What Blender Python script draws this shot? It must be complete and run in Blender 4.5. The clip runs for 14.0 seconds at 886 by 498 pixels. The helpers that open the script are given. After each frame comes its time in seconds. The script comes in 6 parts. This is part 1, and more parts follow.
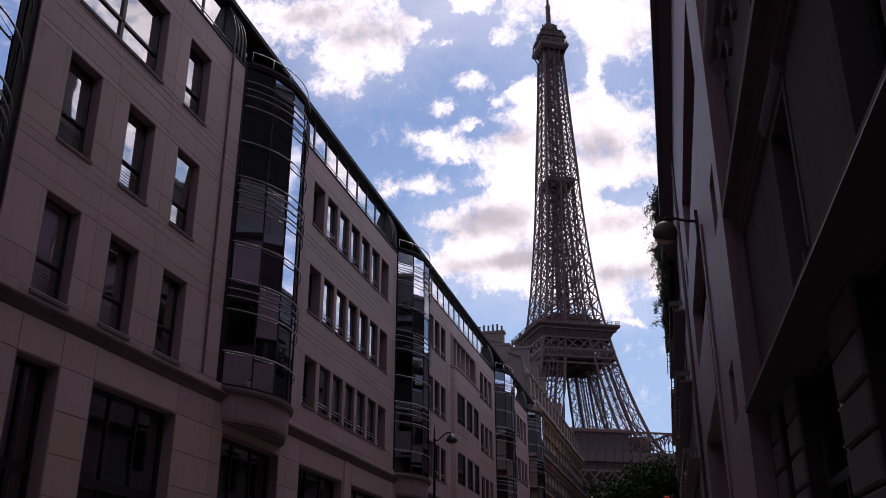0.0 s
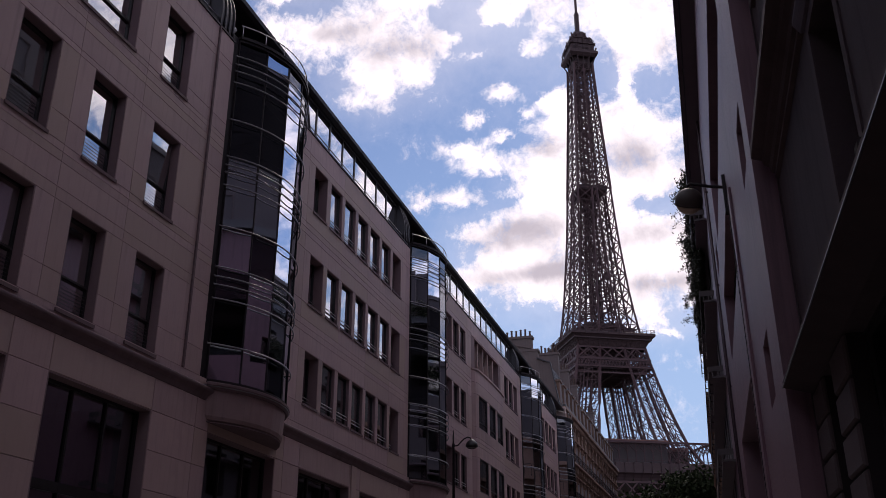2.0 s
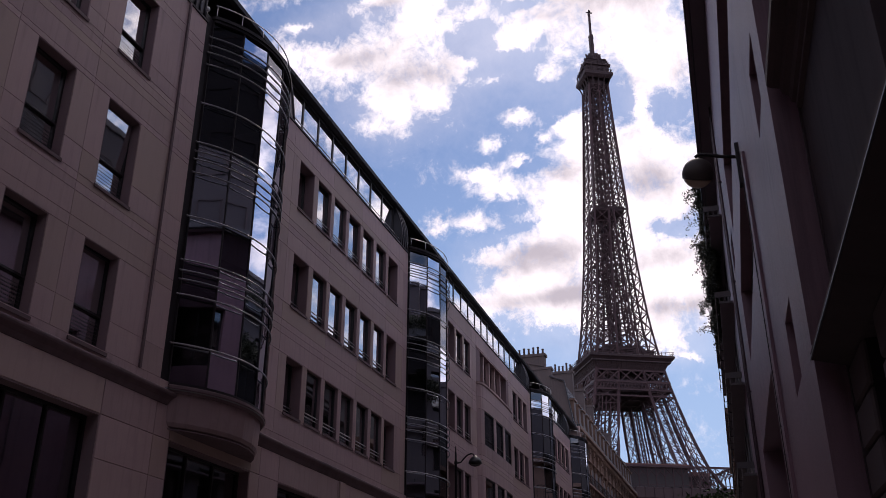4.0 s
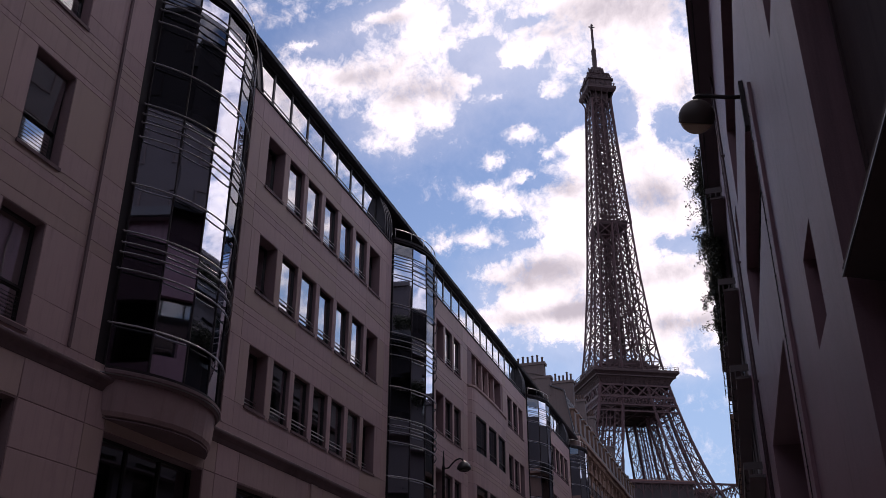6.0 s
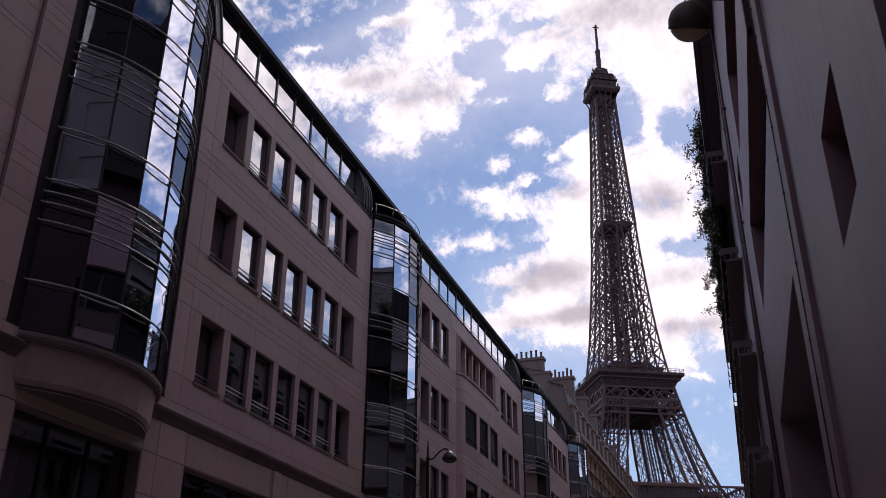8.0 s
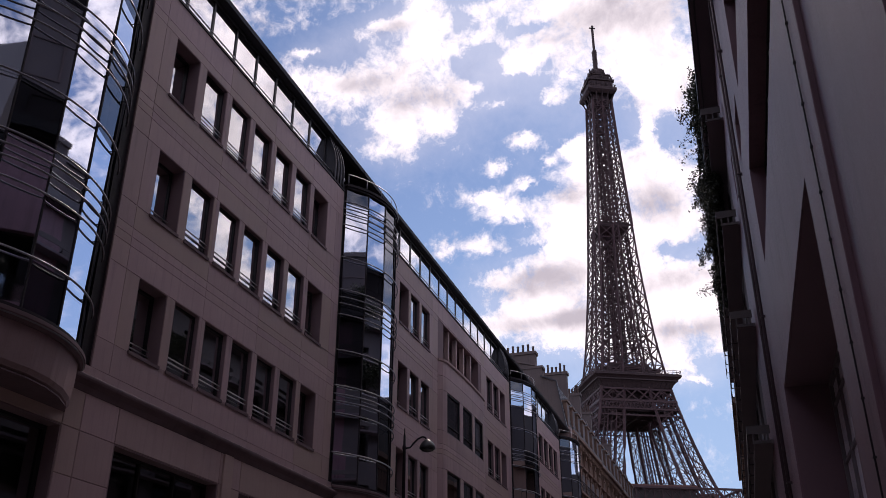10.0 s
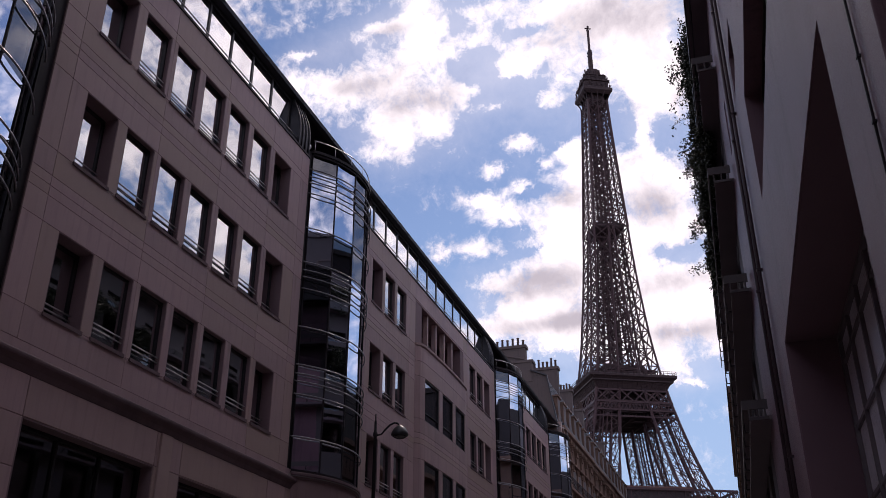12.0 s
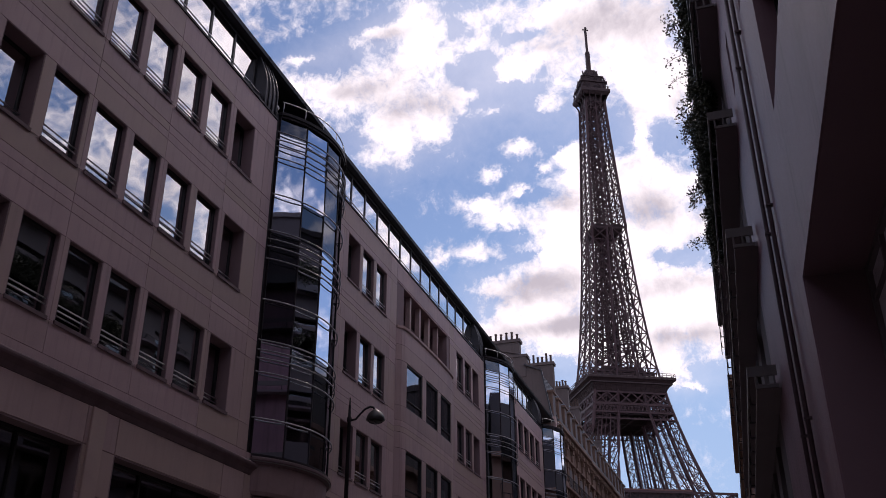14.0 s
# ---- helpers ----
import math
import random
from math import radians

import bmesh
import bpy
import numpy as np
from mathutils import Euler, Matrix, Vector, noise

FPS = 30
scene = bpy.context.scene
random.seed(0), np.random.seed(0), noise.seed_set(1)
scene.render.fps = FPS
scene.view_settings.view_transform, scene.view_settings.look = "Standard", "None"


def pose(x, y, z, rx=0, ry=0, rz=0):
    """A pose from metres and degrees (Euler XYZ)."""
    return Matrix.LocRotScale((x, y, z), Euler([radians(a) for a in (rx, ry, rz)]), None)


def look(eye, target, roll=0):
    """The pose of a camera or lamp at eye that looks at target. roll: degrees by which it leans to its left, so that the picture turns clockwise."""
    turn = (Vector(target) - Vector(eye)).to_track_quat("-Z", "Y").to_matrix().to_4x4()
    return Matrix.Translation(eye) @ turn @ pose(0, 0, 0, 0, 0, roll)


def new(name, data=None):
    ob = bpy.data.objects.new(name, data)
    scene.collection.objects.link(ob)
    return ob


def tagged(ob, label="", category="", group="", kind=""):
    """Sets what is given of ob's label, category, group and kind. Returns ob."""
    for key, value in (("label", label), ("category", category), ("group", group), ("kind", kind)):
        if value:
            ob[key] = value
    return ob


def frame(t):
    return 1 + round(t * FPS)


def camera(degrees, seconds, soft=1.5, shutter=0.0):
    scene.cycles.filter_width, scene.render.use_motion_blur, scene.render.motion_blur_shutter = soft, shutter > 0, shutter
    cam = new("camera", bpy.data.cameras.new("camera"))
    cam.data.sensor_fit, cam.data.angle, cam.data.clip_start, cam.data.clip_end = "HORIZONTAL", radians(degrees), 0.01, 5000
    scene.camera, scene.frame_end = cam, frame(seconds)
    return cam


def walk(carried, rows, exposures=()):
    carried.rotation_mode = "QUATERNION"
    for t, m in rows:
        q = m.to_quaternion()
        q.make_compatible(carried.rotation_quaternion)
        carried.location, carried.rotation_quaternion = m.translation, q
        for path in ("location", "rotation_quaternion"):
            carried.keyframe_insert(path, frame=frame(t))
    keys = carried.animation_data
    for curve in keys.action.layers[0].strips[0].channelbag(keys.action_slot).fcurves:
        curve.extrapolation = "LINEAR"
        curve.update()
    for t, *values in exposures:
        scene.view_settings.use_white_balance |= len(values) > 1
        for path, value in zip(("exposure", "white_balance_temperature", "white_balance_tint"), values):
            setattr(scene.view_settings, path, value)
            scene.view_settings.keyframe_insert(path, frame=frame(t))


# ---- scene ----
LENS = 52.58
cam = camera(LENS, 14.0, 0.75)
PATH = [
    (0, look((-0.000, 0.001, 1.563), (-4.766, 17.990, 8.890), -0.02)),
    (0.5, look((0.028, 0.620, 1.577), (-4.889, 18.566, 8.911), -0.04)),
    (1, look((0.054, 1.237, 1.589), (-5.037, 19.115, 8.968), -0.09)),
    (1.5, look((0.115, 1.850, 1.593), (-5.152, 19.642, 9.055), -0.04)),
    (2, look((0.138, 2.454, 1.597), (-5.306, 20.140, 9.185), -0.06)),
    (2.5, look((0.177, 3.050, 1.609), (-5.409, 20.648, 9.297), -0.08)),
    (3, look((0.205, 3.634, 1.627), (-5.474, 21.141, 9.454), -0.08)),
    (5.5, look((0.101, 6.737, 1.621), (-5.662, 23.966, 9.983), 0.13)),
    (6, look((0.083, 7.365, 1.599), (-5.704, 24.558, 10.020), 0.09)),
    (6.5, look((0.058, 7.997, 1.581), (-5.783, 25.155, 10.036), 0.07)),
    (7, look((0.074, 8.690, 1.613), (-5.799, 25.838, 10.067), 0.17)),
    (7.5, look((0.072, 9.329, 1.611), (-5.821, 26.461, 10.082), 0.18)),
    (8, look((0.058, 9.951, 1.605), (-5.825, 27.077, 10.095), 0.19)),
    (10.5, look((-0.073, 13.087, 1.595), (-5.875, 30.204, 10.158), 0.14)),
    (11, look((-0.079, 13.718, 1.623), (-5.865, 30.840, 10.189), 0.21)),
    (11.5, look((-0.080, 14.349, 1.608), (-5.842, 31.464, 10.203), 0.12)),
    (12, look((-0.111, 14.943, 1.603), (-5.841, 32.061, 10.216), 0.03)),
    (12.5, look((-0.152, 15.551, 1.594), (-5.866, 32.670, 10.213), 0.11)),
    (13, look((-0.224, 16.173, 1.604), (-5.916, 33.294, 10.233), 0.10)),
    (13.5, look((-0.283, 16.799, 1.603), (-5.938, 33.914, 10.271), -0.15)),
    (14, look((-0.307, 17.431, 1.589), (-5.997, 34.518, 10.287), -0.13)),
]
walk(cam, PATH, [(0.0, 0.03, 6900, 22), (14.0, 0.03, 6900, 22)])

# ---------------------------------------------------------------- light
SUN_AZ, SUN_EL = -4.0, 50.0          # degrees; azimuth from the street's line, clockwise
world = bpy.data.worlds.new("sky")
scene.world = world
world.use_nodes = True
wn, wl = world.node_tree.nodes, world.node_tree.links
wn.clear()


def wnode(kind, **kw):
    n = wn.new(kind)
    for k, v in kw.items():
        if k == "op":
            n.operation = v
        elif k == "i0":
            n.inputs[0].default_value = v
        elif k == "i1":
            n.inputs[1].default_value = v
        elif k == "i2":
            n.inputs[2].default_value = v
    return n


def wmath(op, a, b=None, clamp=False):
    n = wn.new("ShaderNodeMath")
    n.operation = op
    n.use_clamp = clamp
    for i, v in enumerate((a, b)):
        if v is None:
            continue
        if isinstance(v, (int, float)):
            n.inputs[i].default_value = v
        else:
            wl.new(v, n.inputs[i])
    return n.outputs[0]


sky = wnode("ShaderNodeTexSky")
sky.sky_type = "NISHITA"
sky.sun_disc = False
sky.sun_elevation = radians(SUN_EL)
sky.sun_rotation = radians(SUN_AZ)
sky.air_density, sky.dust_density, sky.ozone_density = 1.0, 0.6, 2.0
coord = wnode("ShaderNodeTexCoord")
sep = wnode("ShaderNodeSeparateXYZ")
wl.new(coord.outputs["Generated"], sep.inputs[0])
ahead = wmath("MAXIMUM", sep.outputs[1], 0.02)
plane = wnode("ShaderNodeCombineXYZ")
wl.new(wmath("DIVIDE", sep.outputs[0], ahead), plane.inputs[0])
wl.new(wmath("DIVIDE", sep.outputs[2], ahead), plane.inputs[1])
# cloud banks of the day, the blue gaps in them and their grey undersides: centre and size on a plane one unit ahead
BANK_LEFT = [
    (-0.581, 0.825, 0.055, 0.033), (-0.503, 0.787, 0.066, 0.047), (-0.421, 0.789, 0.072, 0.078), (-0.471, 0.89, 0.044, 0.018),
    (-0.424, 0.888, 0.033, 0.017), (-0.36, 0.856, 0.045, 0.053), (-0.342, 0.741, 0.068, 0.059), (-0.41, 0.713, 0.035, 0.021),
    (-0.342, 0.689, 0.029, 0.026), (-0.375, 0.913, 0.037, 0.033), (-0.282, 0.878, 0.044, 0.023), (-0.282, 0.826, 0.034, 0.02),
    (-0.296, 0.741, 0.029, 0.021), (-0.439, 0.671, 0.03, 0.023), (-0.396, 0.672, 0.019, 0.026), (-0.565, 0.87, 0.03, 0.008),
]
BANK_HIGH = [
    (-0.158, 0.845, 0.088, 0.051), (-0.069, 0.773, 0.081, 0.106), (-0.209, 0.779, 0.041, 0.027), (-0.242, 0.767, 0.025, 0.017),
    (-0.181, 0.71, 0.022, 0.026), (-0.033, 0.691, 0.043, 0.053), (-0.067, 0.633, 0.01, 0.022), (-0.252, 0.712, 0.023, 0.007),
    (0.45, 1.00, 0.30, 0.25), (1.30, 1.45, 0.50, 0.35),
]
BANK_MIDDLE = [
    (-0.222, 0.644, 0.026, 0.015), (-0.163, 0.62, 0.026, 0.014), (-0.201, 0.604, 0.012, 0.009), (-0.143, 0.584, 0.043, 0.042),
    (-0.262, 0.606, 0.017, 0.01), (-0.225, 0.574, 0.017, 0.008), (-0.279, 0.566, 0.029, 0.014), (-0.249, 0.545, 0.034, 0.018),
    (-0.176, 0.509, 0.05, 0.048), (-0.08, 0.565, 0.055, 0.041), (-0.028, 0.539, 0.04, 0.036), (-0.287, 0.5, 0.026, 0.016),
    (-0.335, 0.499, 0.017, 0.012),
]
BANK_LOW = [
    (-0.273, 0.444, 0.025, 0.015), (-0.209, 0.436, 0.049, 0.034), (-0.117, 0.461, 0.073, 0.061), (-0.034, 0.486, 0.039, 0.023),
    (-0.083, 0.39, 0.07, 0.05), (-0.019, 0.389, 0.037, 0.042), (-0.211, 0.384, 0.055, 0.029), (-0.275, 0.381, 0.026, 0.019),
    (-0.165, 0.351, 0.053, 0.025), (-0.094, 0.336, 0.038, 0.02), (-0.059, 0.312, 0.024, 0.015), (-0.041, 0.293, 0.015, 0.006),
    (-0.003, 0.367, 0.024, 0.041), (-0.238, 0.41, 0.028, 0.015),
]
GAPS = [
    (-0.312, 0.87, 0.014, 0.015), (-0.22, 0.828, 0.032, 0.011), (-0.287, 0.785, 0.027, 0.02), (-0.239, 0.728, 0.036, 0.021),
    (-0.253, 0.68, 0.056, 0.018), (-0.168, 0.654, 0.023, 0.014), (-0.091, 0.642, 0.016, 0.019), (-0.037, 0.614, 0.019, 0.023),
    (-0.181, 0.627, 0.011, 0.006), (-0.22, 0.605, 0.02, 0.012), (-0.214, 0.568, 0.015, 0.008), (-0.238, 0.514, 0.016, 0.008),
    (-0.228, 0.485, 0.023, 0.006), (-0.044, 0.452, 0.021, 0.01), (-0.193, 0.333, 0.024, 0.013), (-0.025, 0.312, 0.012, 0.007),
    (-0.267, 0.768, 0.021, 0.015), (-0.55, 0.90, 0.10, 0.018), (-0.52, 0.855, 0.05, 0.014), (2.5, 1.6, 1.0, 0.7),
]
GREYS = [
    (-0.081, 0.830, 0.084, 0.037), (-0.219, 0.433, 0.042, 0.015), (-0.19, 0.447, 0.032, 0.009), (-0.218, 0.381, 0.062, 0.009),
    (-0.176, 0.387, 0.034, 0.007), (-0.054, 0.415, 0.044, 0.013), (-0.047, 0.36, 0.046, 0.008), (-0.376, 0.734, 0.039, 0.021),
    (-0.466, 0.789, 0.037, 0.015), (-0.07, 0.523, 0.04, 0.017), (-0.167, 0.551, 0.022, 0.011), (-0.424, 0.883, 0.028, 0.009),
    (-0.147, 0.328, 0.039, 0.007),
]


def wnoise(scale, detail, rough, dist=0.0, vec=None):
    n = wnode("ShaderNodeTexNoise")
    n.inputs["Scale"].default_value = scale
    n.inputs["Detail"].default_value = detail
    n.inputs["Roughness"].default_value = rough
    n.inputs["Distortion"].default_value = dist
    wl.new(vec if vec else coord.outputs["Generated"], n.inputs["Vector"])
    return n.outputs["Fac"]


def lumps(rows, fade, where):
    """The sum of soft round lumps on the plane ahead."""
    acc = None
    for u, v, a, b in rows:
        m = wnode("ShaderNodeVectorMath", op="MULTIPLY_ADD")
        wl.new(where, m.inputs[0])
        m.inputs[1].default_value = (1 / a, 1 / b, 0)
        m.inputs[2].default_value = (-u / a, -v / b, 0)
        d = wnode("ShaderNodeVectorMath", op="DOT_PRODUCT")
        wl.new(m.outputs[0], d.inputs[0])
        wl.new(m.outputs[0], d.inputs[1])
        g = wmath("POWER", fade, d.outputs["Value"])
        acc = g if acc is None else wmath("ADD", acc, g)
    return acc


def stirred(scale, rough, by):
    """The plane's coordinates, pushed about by turbulence."""
    n = wnode("ShaderNodeTexNoise")
    n.inputs["Scale"].default_value, n.inputs["Detail"].default_value, n.inputs["Roughness"].default_value = scale, 7.0, rough
    wl.new(coord.outputs["Generated"], n.inputs["Vector"])
    c = wnode("ShaderNodeVectorMath", op="SUBTRACT")
    wl.new(n.outputs["Color"], c.inputs[0])
    c.inputs[1].default_value = (0.5, 0.5, 0.5)
    d = wnode("ShaderNodeVectorMath", op="MULTIPLY_ADD")
    wl.new(c.outputs[0], d.inputs[0])
    d.inputs[1].default_value = (by, by, 0)
    wl.new(plane.outputs[0], d.inputs[2])
    return d.outputs[0]


curl, drift = stirred(24.0, 0.72, 0.062), stirred(12.0, 0.5, 0.030)
total = wmath("SUBTRACT", wmath("MINIMUM", wmath("ADD", wmath("MULTIPLY", lumps(BANK_LEFT, 0.36, curl), 0.72), lumps(BANK_HIGH + BANK_MIDDLE + BANK_LOW, 0.36, curl)), 1.12),
              wmath("MULTIPLY", lumps(GAPS, 0.40, curl), 0.85))
# away from the street's view the same broken cloud goes on, from noise alone
m = wnode("ShaderNodeVectorMath", op="MULTIPLY_ADD")
wl.new(plane.outputs[0], m.inputs[0])
m.inputs[1].default_value, m.inputs[2].default_value = (1 / 0.50, 1 / 0.62, 0), (0.27 / 0.50, -0.55 / 0.62, 0)
d = wnode("ShaderNodeVectorMath", op="DOT_PRODUCT")
wl.new(m.outputs[0], d.inputs[0])
wl.new(m.outputs[0], d.inputs[1])
near = wmath("POWER", 0.30, wmath("POWER", d.outputs["Value"], 2.0))
far = wmath("SUBTRACT", 1.0, near)
elsewhere = wmath("MULTIPLY", far, 0.50)
billow = wmath("ADD", wmath("MULTIPLY", wmath("SUBTRACT", wnoise(7.0, 6.0, 0.6, 0.4), 0.5), 1.9),
               wmath("MULTIPLY", wmath("SUBTRACT", wnoise(19.0, 8.0, 0.66, 0.5), 0.5), 2.7))
wisp = wmath("ADD", wmath("MULTIPLY", wmath("SUBTRACT", wnoise(30.0, 8.0, 0.70, 0.6), 0.5), 1.7),
             wmath("MULTIPLY", wmath("SUBTRACT", wnoise(90.0, 6.0, 0.66, 0.4), 0.5), 1.2))
dens = wmath("ADD", wmath("ADD", total, elsewhere), wmath("ADD", wmath("MULTIPLY", billow, far), wisp))
ramp = wnode("ShaderNodeMapRange")
ramp.interpolation_type = "SMOOTHSTEP"
wl.new(dens, ramp.inputs["Value"])
ramp.inputs["From Min"].default_value, ramp.inputs["From Max"].default_value = 0.06, 1.12
veil = wnode("ShaderNodeMapRange")
wl.new(wmath("ADD", lumps(BANK_LEFT + BANK_HIGH + BANK_LOW, 0.75, drift), wisp), veil.inputs["Value"])
veil.inputs["From Min"].default_value, veil.inputs["From Max"].default_value = 0.3, 4.5
veil.inputs["To Max"].default_value = 0.36
haze = wnode("ShaderNodeMapRange")
haze.interpolation_type = "SMOOTHSTEP"
wl.new(sep.outputs[2], haze.inputs["Value"])
haze.inputs["From Min"].default_value, haze.inputs["From Max"].default_value = 0.58, 0.16
haze.inputs["To Max"].default_value = 0.75
cover = wmath("MAXIMUM", ramp.outputs["Result"], veil.outputs["Result"])
shade = wnode("ShaderNodeMapRange")
under = wmath("MULTIPLY", lumps(GREYS, 0.60, drift), 0.50)
relief = wmath("MULTIPLY", wmath("SUBTRACT", wnoise(17.0, 8.0, 0.60, 0.3), 0.48), 2.1)
wl.new(wmath("ADD", wmath("ADD", under, relief), wmath("MULTIPLY", far, 0.15)), shade.inputs["Value"])
shade.interpolation_type = "SMOOTHSTEP"
shade.inputs["From Min"].default_value, shade.inputs["From Max"].default_value = -0.10, 0.95
ctone = wnode("ShaderNodeMix")
ctone.data_type = "RGBA"
wl.new(shade.outputs["Result"], ctone.inputs[0])
ctone.inputs[6].default_value, ctone.inputs[7].default_value = (1.16, 1.15, 1.20, 1), (0.54, 0.53, 0.60, 1)
SKY_GAIN = 0.085
bluef = wnode("ShaderNodeVectorMath", op="MULTIPLY")
wl.new(sky.outputs[0], bluef.inputs[0])
bluef.inputs[1].default_value = (SKY_GAIN * 0.62, SKY_GAIN * 0.84, SKY_GAIN * 1.08)
lowsky = wnode("ShaderNodeMix")
lowsky.data_type = "RGBA"
wl.new(haze.outputs["Result"], lowsky.inputs[0])
wl.new(bluef.outputs[0], lowsky.inputs[6])
lowsky.inputs[7].default_value = (0.40, 0.60, 0.88, 1)
mixc = wnode("ShaderNodeMix")
mixc.data_type = "RGBA"
wl.new(cover, mixc.inputs[0])
wl.new(lowsky.outputs[2], mixc.inputs[6])
wl.new(ctone.outputs[2], mixc.inputs[7])
bg = wnode("ShaderNodeBackground")
wl.new(mixc.outputs[2], bg.inputs[0])
bg.inputs[1].default_value = 1.0
wout = wnode("ShaderNodeOutputWorld")
wl.new(bg.outputs[0], wout.inputs[0])

sun = new("sun", bpy.data.lights.new("sun", "SUN"))
sun.data.energy, sun.data.angle, sun.data.color = 1.2, radians(12), (1.0, 0.93, 0.84)
az, el = radians(SUN_AZ), radians(SUN_EL)
sun.matrix_world = look((60 * math.sin(az) * math.cos(el), 60 * math.cos(az) * math.cos(el), 60 * math.sin(el)), (0, 0, 0))


# ---------------------------------------------------------------- materials
def mat(name, col, rough=0.6, metal=0.0, var=0.12, scale=3.0, fine=60.0, bump=0.15, spec=0.5, stain=None, streak=0.0, rand=0.0, island=False, warm=None):
    m = bpy.data.materials.new(name)
    m.use_nodes = True
    N, L = m.node_tree.nodes, m.node_tree.links
    p = N["Principled BSDF"]
    p.inputs["Metallic"].default_value = metal
    p.inputs["Specular IOR Level"].default_value = spec
    tc = N.new("ShaderNodeTexCoord")

    def noise_(sc, det, ro, vec=None):
        n = N.new("ShaderNodeTexNoise")
        n.inputs["Scale"].default_value, n.inputs["Detail"].default_value, n.inputs["Roughness"].default_value = sc, det, ro
        L.new(vec if vec else tc.outputs["Object"], n.inputs["Vector"])
        return n.outputs["Fac"]

    def mth(op, a, b):
        n = N.new("ShaderNodeMath")
        n.operation = op
        for i, v in enumerate((a, b)):
            if isinstance(v, (int, float)):
                n.inputs[i].default_value = v
            else:
                L.new(v, n.inputs[i])
        return n.outputs[0]
    big, small = noise_(scale, 5, 0.6), noise_(fine, 4, 0.7)
    f = mth("ADD", mth("MULTIPLY", mth("SUBTRACT", big, 0.5), 2.4 * var), mth("MULTIPLY", mth("SUBTRACT", small, 0.5), 1.6 * var))
    if streak:
        mp = N.new("ShaderNodeMapping")
        mp.inputs["Scale"].default_value = (5.0, 5.0, 0.25)
        L.new(tc.outputs["Object"], mp.inputs[0])
        st = noise_(1.0, 5, 0.65, mp.outputs[0])
        f = mth("SUBTRACT", f, mth("MULTIPLY", mth("MAXIMUM", mth("SUBTRACT", st, 0.52), 0.0), 4.0 * streak))
    if rand:
        if island:
            oi = N.new("ShaderNodeNewGeometry").outputs["Random Per Island"]
        else:
            oi = N.new("ShaderNodeObjectInfo").outputs["Random"]
        f = mth("ADD", f, mth("MULTIPLY", mth("SUBTRACT", oi, 0.5), 2 * rand))
    gain = mth("MAXIMUM", mth("ADD", f, 1.0), 0.15)
    vm = N.new("ShaderNodeVectorMath")
    vm.operation = "SCALE"
    vm.inputs[0].default_value = col[:3]
    L.new(gain, vm.inputs["Scale"])
    out = vm.outputs[0]
    if warm:
        wn_ = N.new("ShaderNodeTexWhiteNoise")
        wn_.noise_dimensions = "1D"
        L.new(N.new("ShaderNodeObjectInfo").outputs["Random"], wn_.inputs["W"])
        wm = N.new("ShaderNodeMix")
        wm.data_type = "RGBA"
        L.new(mth("MULTIPLY", mth("POWER", wn_.outputs["Value"], 2.0), 0.8), wm.inputs[0])
        L.new(out, wm.inputs[6])
        wm.inputs[7].default_value = (*warm, 1)
        out = wm.outputs[2]
    if stain:
        mx = N.new("ShaderNodeMix")
        mx.data_type = "RGBA"
        s = noise_(scale * 0.45, 6, 0.65)
        r = N.new("ShaderNodeMapRange")
        r.inputs["From Min"].default_value, r.inputs["From Max"].default_value = 0.5, 0.75
        L.new(s, r.inputs["Value"])
        L.new(mth("MULTIPLY", r.outputs["Result"], 0.6), mx.inputs[0])
        L.new(out, mx.inputs[6])
        mx.inputs[7].default_value = (*stain, 1)
        out = mx.outputs[2]
    L.new(out, p.inputs["Base Color"])
    L.new(mth("ADD", mth("MULTIPLY", mth("SUBTRACT", small, 0.5), 0.25), rough), p.inputs["Roughness"])
    if bump:
        b = N.new("ShaderNodeBump")
        b.inputs["Strength"].default_value, b.inputs["Distance"].default_value = bump, 0.01
        L.new(mth("ADD", small, mth("MULTIPLY", big, 0.6)), b.inputs["Height"])
        L.new(b.outputs[0], p.inputs["Normal"])
    return m


def glass(name, tint, mirror, wob=0.0, ior=0.0, coat=(0.97, 0.98, 1.0)):
    """Coated solar-control glazing: part mirror, part see-through."""
    m = bpy.data.materials.new(name)
    m.use_nodes = True
    N, L = m.node_tree.nodes, m.node_tree.links
    N.clear()
    o = N.new("ShaderNodeOutputMaterial")
    mx = N.new("ShaderNodeMixShader")
    g = N.new("ShaderNodeBsdfGlossy")
    t = N.new("ShaderNodeBsdfTransparent")
    g.inputs["Roughness"].default_value = 0.022
    g.inputs["Color"].default_value = (*coat, 1)
    t.inputs["Color"].default_value = (*tint, 1)
    if ior:
        fr = N.new("ShaderNodeFresnel")
        fr.inputs["IOR"].default_value = ior
        L.new(fr.outputs[0], mx.inputs[0])
    else:
        mx.inputs[0].default_value = mirror
    L.new(t.outputs[0], mx.inputs[1])
    L.new(g.outputs[0], mx.inputs[2])
    L.new(mx.outputs[0], o.inputs[0])
    if wob:
        tc = N.new("ShaderNodeTexCoord")
        n = N.new("ShaderNodeTexNoise")
        n.inputs["Scale"].default_value, n.inputs["Detail"].default_value = 0.9, 1.0
        L.new(tc.outputs["Object"], n.inputs["Vector"])
        b = N.new("ShaderNodeBump")
        b.inputs["Strength"].default_value, b.inputs["Distance"].default_value = 1.0, wob
        L.new(n.outputs["Fac"], b.inputs["Height"])
        L.new(b.outputs[0], g.inputs["Normal"])
    return m


